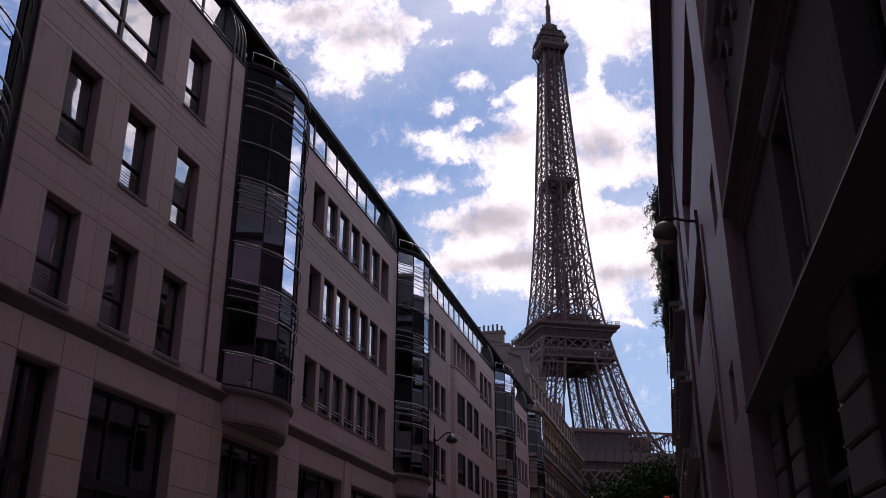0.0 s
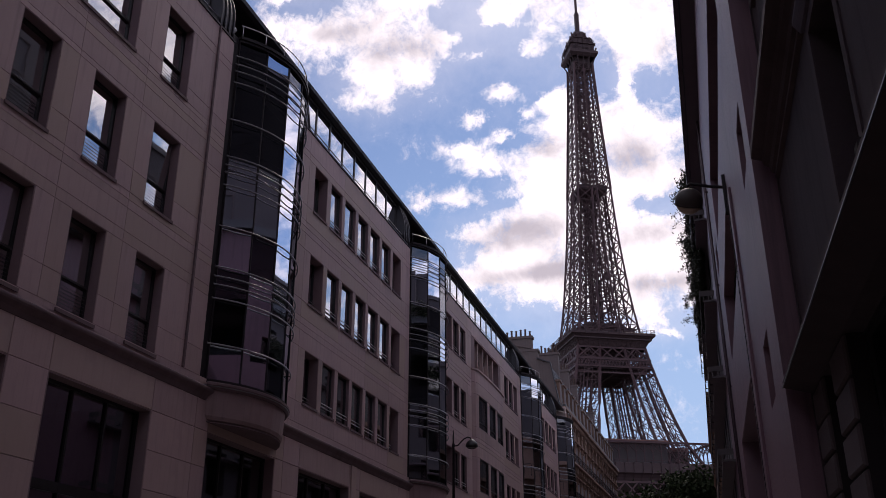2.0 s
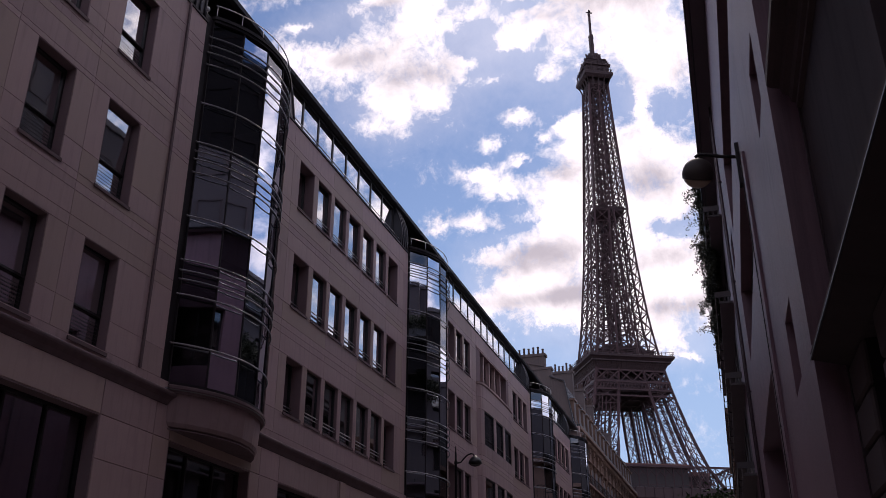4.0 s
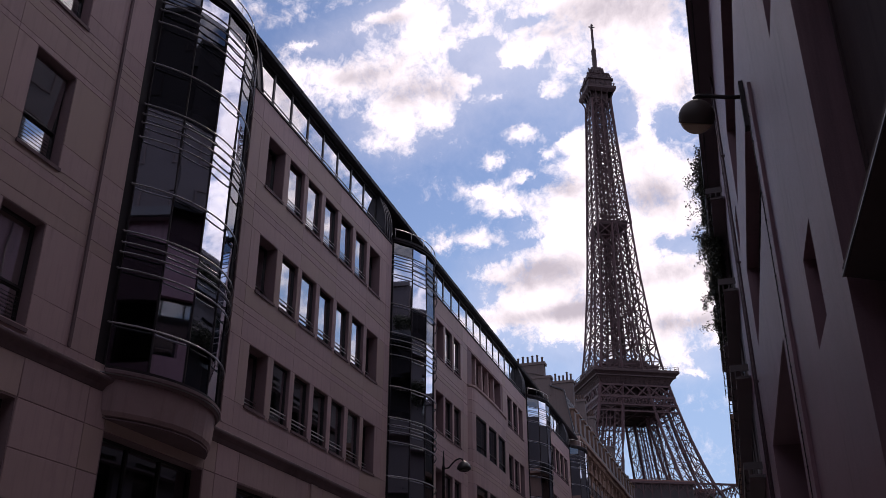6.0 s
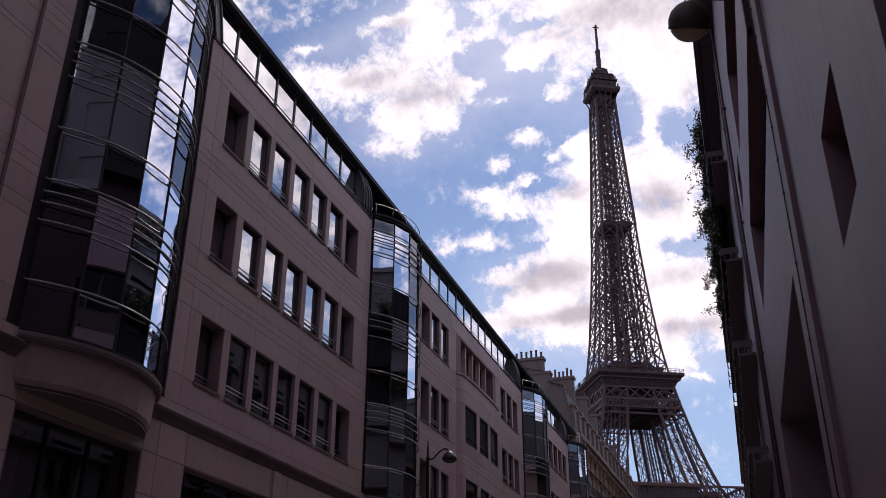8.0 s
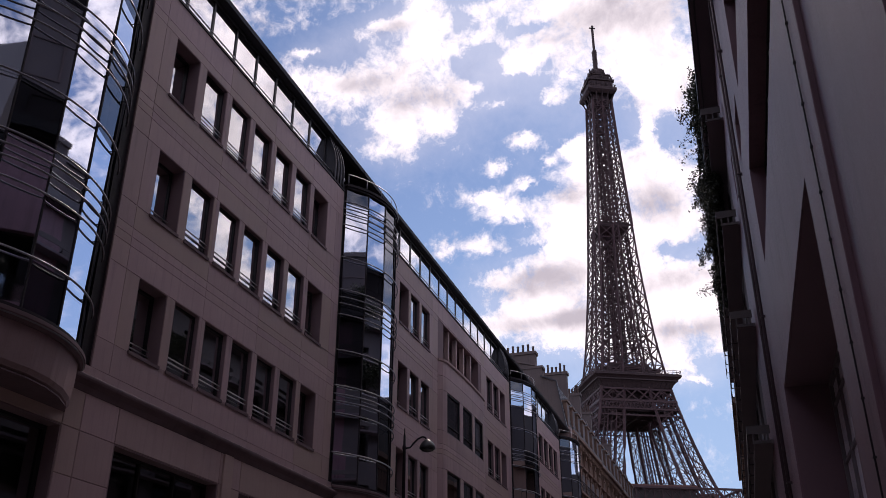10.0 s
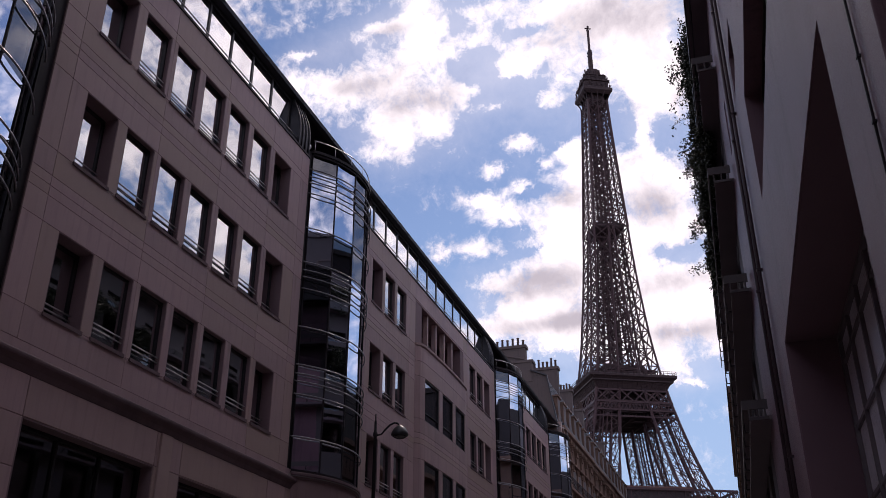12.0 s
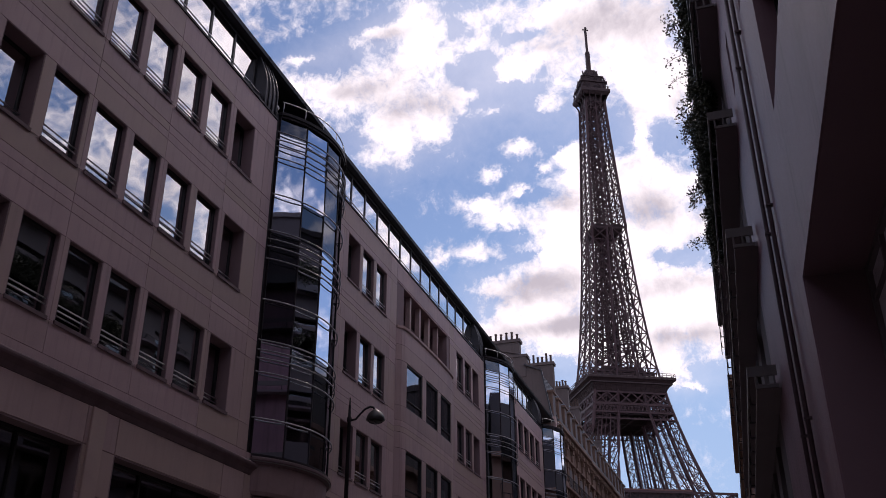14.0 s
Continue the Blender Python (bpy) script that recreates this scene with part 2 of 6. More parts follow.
STONE = mat("pink_limestone", (0.495, 0.338, 0.345), 0.62, 0, 0.15, 0.8, 45, 0.16, 0.5, stain=(0.30, 0.210, 0.222), streak=0.28, rand=0.10, warm=(0.46, 0.335, 0.285))
# the limestone at half brightness: shade of the recesses put into the colour
STONE_IN = mat("recess_shaded_stone", (0.25, 0.168, 0.182), 0.75, 0, 0.10, 1.5, 45, 0.1, 0.3)
# wall stone darkened for staining and for the shade under the bays
CORBEL = mat("stained_shaded_corbel_stone", (0.33, 0.222, 0.230), 0.75, 0, 0.18, 0.9, 45, 0.16, 0.3, stain=(0.17, 0.113, 0.118), streak=0.25)
JOINT = mat("joint_mortar", (0.20, 0.137, 0.142), 0.9, 0, 0.1, 3, 60, 0.1, 0.2)
# grime and the shade of undersides are both put into this brown
MOULD = mat("grimy_shaded_moulding_stone", (0.175, 0.115, 0.127), 0.7, 0, 0.14, 1.5, 40, 0.15, 0.3, stain=(0.055, 0.036, 0.038), streak=0.2)
DARKMETAL = mat("black_painted_metal", (0.028, 0.022, 0.026), 0.6, 0.0, 0.15, 2, 30, 0.03, 0.2)
FRAME = mat("bronze_anodised_frame", (0.028, 0.024, 0.026), 0.4, 0.3, 0.12, 2, 40, 0.02)
STEEL = mat("brushed_steel_rail", (0.55, 0.53, 0.54), 0.45, 1.0, 0.08, 4, 80, 0.02)
RAILSTEEL = mat("polished_steel_rail", (0.27, 0.26, 0.28), 0.32, 1.0, 0.08, 4, 80, 0.0)
ZINC = mat("dark_zinc_roof", (0.055, 0.052, 0.06), 0.45, 0.4, 0.15, 1.0, 25, 0.06, streak=0.1)
ZINCPANEL = mat("grey_zinc_panel", (0.06, 0.05, 0.058), 0.45, 0.2, 0.12, 1.0, 25, 0.05)
INSIDE = mat("dim_interior", (0.20, 0.18, 0.19), 0.9, 0, 0.2, 0.6, 8, 0.0, 0.2)
GLASS = glass("coated_window_glass", (0.30, 0.31, 0.33), 0.62, 0.0035)
SHOPGLASS = glass("shop_window_glass", (0.2, 0.2, 0.22), 0.34, 0.002, 0.0, (0.9, 0.92, 1.0))
BAYGLASS = glass("coated_bay_glass", (0.14, 0.15, 0.19), 0.6, 0.002, 2.3, (0.74, 0.78, 0.88))
ATTICGLASS = glass("attic_ribbon_glass", (0.3, 0.3, 0.32), 0.85, 0.002)
RENDER = mat("grey_render_wall", (0.170, 0.092, 0.118), 0.5, 0, 0.2, 0.9, 60, 0.5, 0.34, stain=(0.125, 0.068, 0.088), streak=0.4)
# the nearest house's stones: its deep shade is put into these dark base colours
OLDSTONE = mat("shaded_cut_stone", (0.076, 0.058, 0.063), 0.85, 0, 0.18, 0.8, 30, 0.3, 0.05, stain=(0.050, 0.037, 0.040), streak=0.3, rand=0.10)
CORNICE = mat("brown_shaded_cornice", (0.095, 0.068, 0.072), 0.8, 0, 0.2, 0.9, 30, 0.3, 0.08, stain=(0.04, 0.027, 0.026), streak=0.15)
# paler and bluer than the wall: sky light on the lintels put into the colour
LINTEL = mat("lit_lintel_stone", (0.12, 0.10, 0.125), 0.75, 0, 0.15, 1.5, 40, 0.15, 0.2)
# blocks under the canopy, shade in the colour, slightly lighter than the wall
BLOCKSTONE = mat("shaded_block_stone", (0.090, 0.070, 0.074), 0.85, 0, 0.18, 0.8, 30, 0.3, 0.1, stain=(0.062, 0.048, 0.051), rand=0.1)
JOINT_DARK = mat("dark_joint", (0.03, 0.024, 0.026), 0.9, 0, 0.15, 2, 40, 0.1, 0.1)
CONCRETE = mat("grey_concrete_slab", (0.10, 0.087, 0.092), 0.85, 0, 0.1, 0.9, 50, 0.12, 0.3, streak=0.1)
SOFFIT = mat("dark_soffit_paint", (0.155, 0.125, 0.145), 0.8, 0, 0.12, 0.8, 40, 0.1, 0.3)
PIPE = mat("purple_brown_pipe_paint", (0.055, 0.034, 0.042), 0.55, 0, 0.15, 1.2, 40, 0.05, 0.3)
IRON = mat("brown_tower_paint", (0.066, 0.030, 0.037), 0.55, 0.0, 0.15, 0.08, 1.2, 0.0, 0.4)
IRON_D = mat("brown_deck_paint", (0.056, 0.031, 0.036), 0.6, 0.0, 0.15, 0.1, 1.5, 0.0, 0.4)
OLDWALL = mat("weathered_paris_stone", (0.24, 0.152, 0.122), 0.8, 0, 0.2, 0.35, 10, 0.1, 0.2, stain=(0.10, 0.07, 0.062), streak=0.1)
SLATE = mat("zinc_mansard", (0.085, 0.08, 0.09), 0.5, 0.2, 0.12, 0.4, 10, 0.04, streak=0.1)
# near-black so that the far roofs stay dim in the bays' reflections
DARKSLATE = mat("dimmed_roof_slate", (0.035, 0.032, 0.038), 0.8, 0, 0.2, 0.4, 12, 0.1, 0.2, streak=0.1)
POT = mat("chimney_pot_clay", (0.07, 0.04, 0.035), 0.8, 0, 0.15, 2, 20, 0.1)
LEAF = mat("ivy_leaf", (0.022, 0.026, 0.013), 0.55, 0, 0.3, 1.5, 9, 0.0, 0.4, rand=0.35, island=True)
LEAF_T = mat("tree_leaf", (0.019, 0.028, 0.010), 0.8, 0, 0.3, 0.6, 5, 0.0, 0.15, rand=0.35, island=True)
BARK = mat("bark", (0.07, 0.05, 0.04), 0.9, 0, 0.25, 2, 12, 0.3)
ASPHALT = mat("asphalt", (0.10, 0.092, 0.092), 0.9, 0, 0.15, 0.6, 60, 0.3, 0.3)
PAVE = mat("pavement_asphalt", (0.17, 0.155, 0.152), 0.9, 0, 0.12, 0.6, 60, 0.25, 0.3)
MATT = mat("matt_black_canvas", (0.062, 0.046, 0.050), 0.9, 0, 0.2, 2, 40, 0.1, 0.1)
DIMGLASS = glass("old_window_glass", (0.3, 0.3, 0.3), 0.12, 0.002)
DARKWALL = mat("dark_slate_cladding", (0.072, 0.060, 0.066), 0.7, 0, 0.15, 0.8, 20, 0.1, 0.2)
GABLE = mat("stained_gable_render", (0.15, 0.118, 0.118), 0.85, 0, 0.15, 0.3, 8, 0.1, 0.2, stain=(0.10, 0.08, 0.08), streak=0.2)
GRATE = mat("grey_gate_steel", (0.17, 0.145, 0.16), 0.45, 0.4, 0.15, 2, 40, 0.04)
GLOW = mat("red_neon", (0.5, 0.03, 0.03), 0.4)
GLOW.node_tree.nodes["Principled BSDF"].inputs["Emission Color"].default_value = (1.0, 0.06, 0.05, 1)
GLOW.node_tree.nodes["Principled BSDF"].inputs["Emission Strength"].default_value = 0.3
KERB = mat("granite_kerb", (0.26, 0.25, 0.25), 0.8, 0, 0.12, 3, 60, 0.2, 0.3)
GROUND = mat("city_ground", (0.10, 0.10, 0.09), 0.95, 0, 0.2, 0.02, 2, 0.0, 0.2)


# ---------------------------------------------------------------- mesh helpers
class Geo:
    """Vertices and faces that become one mesh."""

    def __init__(self):
        self.v, self.f = [], []

    def box(self, x0, x1, y0, y1, z0, z1):
        n = len(self.v)
        self.v += [(x, y, z) for z in (z0, z1) for y in (y0, y1) for x in (x0, x1)]
        self.f += [tuple(n + i for i in q) for q in ((0, 2, 3, 1), (4, 5, 7, 6), (0, 1, 5, 4), (2, 6, 7, 3), (0, 4, 6, 2), (1, 3, 7, 5))]
        return self

    def slab(self, x0, x1, y0, y1, z0, z1, c=0.012):
        """A box whose +x face has chamfered edges."""
        n = len(self.v)
        self.v += [(x0, y0, z0), (x0, y1, z0), (x0, y1, z1), (x0, y0, z1)]
        self.v += [(x1 - c, y0, z0), (x1 - c, y1, z0), (x1 - c, y1, z1), (x1 - c, y0, z1)]
        self.v += [(x1, y0 + c, z0 + c), (x1, y1 - c, z0 + c), (x1, y1 - c, z1 - c), (x1, y0 + c, z1 - c)]
        for k in (0, 4):
            for i in range(4):
                j = (i + 1) % 4
                self.f.append((n + k + i, n + k + j, n + k + 4 + j, n + k + 4 + i))
        self.f.append((n + 8, n + 9, n + 10, n + 11))
        return self

    def beam(self, a, b, w, h=None, side=None):
        a, b = Vector(a), Vector(b)
        d = (b - a)
        if d.length < 1e-6:
            return self
        d.normalize()
        up = Vector(side) if side else (Vector((0, 0, 1)) if abs(d.z) < 0.9 else Vector((1, 0, 0)))
        r = d.cross(up).normalized()
        u = r.cross(d)
        h = h or w
        n = len(self.v)
        for p in (a, b):
            for s, t in ((-1, -1), (1, -1), (1, 1), (-1, 1)):
                self.v.append(tuple(p + r * (s * w / 2) + u * (t * h / 2)))
        self.f += [tuple(n + i for i in q) for q in ((3, 2, 1, 0), (4, 5, 6, 7), (0, 1, 5, 4), (1, 2, 6, 5), (2, 3, 7, 6), (3, 0, 4, 7))]
        return self

    def tube(self, pts, r, k=6):
        pts = [Vector(p) for p in pts]
        n0 = len(self.v)
        for i, p in enumerate(pts):
            d = (pts[min(i + 1, len(pts) - 1)] - pts[max(i - 1, 0)]).normalized()
            up = Vector((0, 0, 1)) if abs(d.z) < 0.95 else Vector((1, 0, 0))
            s = d.cross(up).normalized()
            u = s.cross(d)
            rr = r[i] if isinstance(r, (list, tuple)) else r
            for j in range(k):
                a = 2 * math.pi * j / k
                self.v.append(tuple(p + s * (rr * math.cos(a)) + u * (rr * math.sin(a))))
        for i in range(len(pts) - 1):
            for j in range(k):
                a, b = n0 + i * k + j, n0 + i * k + (j + 1) % k
                self.f.append((a, b, b + k, a + k))
        self.f.append(tuple(n0 + j for j in reversed(range(k))))
        self.f.append(tuple(n0 + (len(pts) - 1) * k + j for j in range(k)))
        return self

    def lathe(self, prof, k=12, at=(0, 0, 0)):
        n0 = len(self.v)
        for r, z in prof:
            for j in range(k):
                a = 2 * math.pi * j / k
                self.v.append((at[0] + r * math.cos(a), at[1] + r * math.sin(a), at[2] + z))
        for i in range(len(prof) - 1):
            for j in range(k):
                a, b = n0 + i * k + j, n0 + i * k + (j + 1) % k
                self.f.append((a, b, b + k, a + k))
        self.f.append(tuple(n0 + j for j in reversed(range(k))))
        self.f.append(tuple(n0 + (len(prof) - 1) * k + j for j in range(k)))
        return self

    def extrude_y(self, prof, ys):
        """A closed outline of (x, z), counter-clockwise seen from -y, drawn along the stations ys = (y, dx)."""
        n0, k = len(self.v), len(prof)
        for y, dx in ys:
            self.v += [(x + dx, y, z) for x, z in prof]
        for i in range(len(ys) - 1):
            for j in range(k):
                a, b = n0 + i * k + j, n0 + i * k + (j + 1) % k
                self.f.append((a, b, b + k, a + k))
        self.f.append(tuple(n0 + j for j in reversed(range(k))))
        self.f.append(tuple(n0 + (len(ys) - 1) * k + j for j in range(k)))
        return self

    def ring(self, x0, x1, y0, y1, z0, z1, b):
        """A rectangular frame of bar width b, in the plane of y and z."""
        n = len(self.v)
        for x in (x0, x1):
            self.v += [(x, y0, z0), (x, y1, z0), (x, y1, z1), (x, y0, z1), (x, y0 + b, z0 + b), (x, y1 - b, z0 + b), (x, y1 - b, z1 - b), (x, y0 + b, z1 - b)]
        for i in range(4):
            j = (i + 1) % 4
            for q in ((i, j, 4 + j, 4 + i), (8 + i, 12 + i, 12 + j, 8 + j), (i, 8 + i, 8 + j, j), (4 + i, 4 + j, 12 + j, 12 + i)):
                self.f.append(tuple(n + k for k in q))
        return self

    def plate(self, x0, x1, ys, zs, solid):
        """A wall of thickness x0 to x1 on a grid, one joined skin with the openings left free."""
        n, m = len(self.v), len(zs)
        for y in ys:
            for z in zs:
                self.v += [(x0, y, z), (x1, y, z)]
        ok = {(i, j) for i in range(len(ys) - 1) for j in range(m - 1) if solid((ys[i] + ys[i + 1]) / 2, (zs[j] + zs[j + 1]) / 2)}

        def at(i, j, k):
            return n + 2 * (i * m + j) + k
        for i, j in ok:
            c = [(i, j), (i + 1, j), (i + 1, j + 1), (i, j + 1)]
            self.f.append(tuple(at(*p, 1) for p in c))
            self.f.append(tuple(at(*p, 0) for p in c[::-1]))
            for nb, a, b in (((i, j - 1), 0, 1), ((i + 1, j), 1, 2), ((i, j + 1), 2, 3), ((i - 1, j), 3, 0)):
                if nb not in ok:
                    self.f.append((at(*c[a], 0), at(*c[b], 0), at(*c[b], 1), at(*c[a], 1)))
        used = sorted({k for f in self.f for k in f})
        index = {k: i for i, k in enumerate(used)}
        self.v = [self.v[k] for k in used]
        self.f = [tuple(index[k] for k in f) for f in self.f]
        return self

    def quad(self, *p):
        n = len(self.v)
        self.v += [tuple(q) for q in p]
        self.f.append(tuple(range(n, n + len(p))))
        return self

    def prism(self, poly, z0, z1):
        n, k = len(self.v), len(poly)
        self.v += [(x, y, z0) for x, y in poly] + [(x, y, z1) for x, y in poly]
        for i in range(k):
            j = (i + 1) % k
            self.f.append((n + i, n + j, n + k + j, n + k + i))
        self.f.append(tuple(n + i for i in reversed(range(k))))
        self.f.append(tuple(n + k + i for i in range(k)))
        return self


BASE = {}


def to_mesh(name, g, material, off=(0, 0, 0), warp=None, smooth=False):
    v = np.array(g.v, dtype=float)
    if warp:
        v = warp(v)
    v = v - np.array(off)
    me = bpy.data.meshes.new(name)
    me.from_pydata(v.tolist(), [], g.f)
    me.update()
    b = bmesh.new()
    b.from_mesh(me)
    bmesh.ops.recalc_face_normals(b, faces=b.faces)
    b.to_mesh(me)
    b.free()
    me.materials.append(material)
    if smooth:
        me.polygons.foreach_set("use_smooth", [True] * len(me.polygons))
    return me


def thing(name, at, label, category, group="", kind=""):
    e = new(name)
    e.location = at
    e.empty_display_size = 0.3
    BASE[e.name] = np.array(at, dtype=float)
    return tagged(e, label, category, group, kind)


def part(name, g, material, parent, label="", warp=None, smooth=False, kind=""):
    """One mesh, given in the place's coordinates, under a thing or a part that stands at its thing's base."""
    base = BASE[parent.name]
    ob = new(name, to_mesh(name, g, material, base, warp, smooth))
    ob.parent = parent
    BASE[ob.name] = base
    if label or kind:
        tagged(ob, label, "", "", kind)
    return ob


def shared(name, me, parent, at, label=""):
    """An object on a shared mesh, at a place given in the coordinates of the place."""
    ob = new(name, me)
    ob.parent = parent
    ob.location = Vector(at) - Vector(BASE[parent.name])
    BASE[ob.name] = np.array(at, dtype=float)
    if label:
        tagged(ob, label)
    return ob


def single(name, g, material, label, category, group="", kind="", warp=None, smooth=False, at=None):
    at = at or (0, 0, 0)
    ob = new(name, to_mesh(name, g, material, at, warp, smooth))
    ob.location = at
    return tagged(ob, label, category, group, kind)


# the street falls gently away from the camera; storeys of the long facade follow it
FALL = -0.0225


def fall(v):
    v = v.copy()
    v[:, 2] += FALL * (v[:, 1] - 30.0)
    return v


def fall_local(v):
    v = v.copy()
    v[:, 2] += FALL * v[:, 1]
    return v


def Z(y, z):
    return z + FALL * (y - 30.0)


# ---------------------------------------------------------------- ground
gr = Geo()
for y0, y1 in ((-60, 60), (60, 130)):
    gr.quad((-9.2, y0, 0), (-1.2, y0, 0), (-1.2, y1, 0), (-9.2, y1, 0))
single("road", gr, ASPHALT, "dark worn asphalt carriageway between two pavements", "road", kind="structure", warp=lambda v: v + np.array([0, 0, -0.14]))
g = Geo().box(-12.4, -9.35, -60, 130, -0.6, 0.0)
single("pavement", g, PAVE, "grey asphalt pavement along the office facade", "pavement", kind="structure")
g = Geo().box(-1.05, 1.9, -60, 130, -0.6, 0.0)
single("pavement", g, PAVE, "grey asphalt pavement along the rendered wall", "pavement", kind="structure")
for x0, x1 in ((-9.35, -9.2), (-1.2, -1.05)):
    single("kerb", Geo().box(x0, x1, -60, 130, -0.6, 0.005), KERB, "pale granite kerb beside the road", "kerb", kind="structure")
g = Geo()
g.quad((-3000, -3000, -0.62), (3000, -3000, -0.62), (3000, 3000, -0.62), (-3000, 3000, -0.62))
single("ground", g, GROUND, "flat city ground reaching to the horizon", "ground", kind="structure")

# ---------------------------------------------------------------- office building
XF = -12.04                       # face of the stone cladding
office = thing("office_building", (XF, 40, Z(40, 0)), "long pink stone office block with curved dark glass bays", "building")
SECT_Z, SECT_A, SECT_B, SECT_C, SECT_E = (-12.0, 8.1), (12.85, 21.5), (26.25, 37.1), (41.65, 59.1), (63.9, 72.2)
TOPW = 16.8
ROWS_B = ((14.08, 15.80), (10.82, 12.56), (7.60, 9.30))
ROWS_A = ((13.68, 15.84), (10.24, 12.42), (6.88, 9.04))
GROUND_TOP = 5.68
win_a = [(13.96 + 2.225 * k, 15.10 + 2.225 * k) for k in range(3)]
win_z = [(-3.0 + 2.2 * k, -1.86 + 2.2 * k) for k in range(5)]
win_b = [(27.27, 28.31)] + [(28.62 + 1.266 * k, 29.63 + 1.266 * k) for k in range(6)]
win_c = [(42.50 + 1.255 * k, 43.50 + 1.255 * k) for k in range(3)]
win_d = [(54.60 + 1.255 * k, 55.60 + 1.255 * k) for k in range(3)]
win_e = [(64.60 + 1.40 * k, 65.72 + 1.40 * k) for k in range(5)]
BOW = (47.05, 53.60)


def bow_x(y):
    """How far the bowed part of the facade stands out."""
    m, h = (BOW[0] + BOW[1]) / 2, (BOW[1] - BOW[0]) / 2
    s = max(0.0, abs((y - m) / h) - 0.80) / 0.20
    return 0.22 * math.sqrt(max(0.0, 1 - s * s)) + 0.08 * max(0.0, 1 - ((y - m) / h) ** 2)


def clad(y0, y1, holes, zs, joints, core=0.22):
    """Stone slabs over one stretch of wall, with the openings left free. holes: (y0, y1, z0, z1)."""
    ys = sorted({y0, y1, *joints, *[h[0] for h in holes], *[h[1] for h in holes]})
    ys = [y for y in ys if y0 <= y <= y1]
    cells = []
    for za, zb in zip(zs[:-1], zs[1:]):
        run = None
        for ya, yb in zip(ys[:-1], ys[1:]):
            ym, zm = (ya + yb) / 2, (za + zb) / 2
            solid = not any(h[0] < ym < h[1] and h[2] < zm < h[3] for h in holes)
            if solid and run and abs(ya - run[1]) < 1e-6 and not any(abs(ya - j) < 1e-6 for j in joints):
                run[1] = yb
            elif solid:
                run = [ya, yb, za, zb]
                cells.append(run)
            else:
                run = None
    return cells


def wall_section(y0, y1, holes, joints, label):
    zs = {6.95, 16.05, TOPW}
    for za, zb in ROWS_B:
        zs |= {za, zb}
    for h in holes:
        zs |= {h[2], h[3]}
    for lo, hi in ((9.30, 10.82), (12.56, 14.08)):
        m = (lo + hi) / 2
        zs |= {m - 0.21, m, m + 0.21}
    zs = sorted(z for z in zs if 6.9 <= z <= TOPW)
    zz = [zs[0]]
    for z in zs[1:]:
        if z - zz[-1] > 0.04:
            zz.append(z)
    cells = clad(y0, y1, holes, zz, joints)
    gy = sorted({y0, y1, *[h[0] for h in holes], *[h[1] for h in holes]})
    core = Geo().plate(XF - 0.30, XF - 0.030, gy, zz, lambda y, z: not any(h[0] < y < h[1] and h[2] < z < h[3] for h in holes))
    w = part("wall", core, JOINT, office, label, warp=fall)
    for ya, yb, za, zb in cells:
        e = 0.003
        g = Geo().slab(-0.030, 0.0, e, yb - ya - e, e, zb - za - e, 0.005)
        me = to_mesh("stone_panel", g, STONE, warp=fall_local)
        PANELS.append(("stone_panel", me, w, (XF, ya, Z(ya, za))))
    return w


PANELS = []
PILASTERS = []


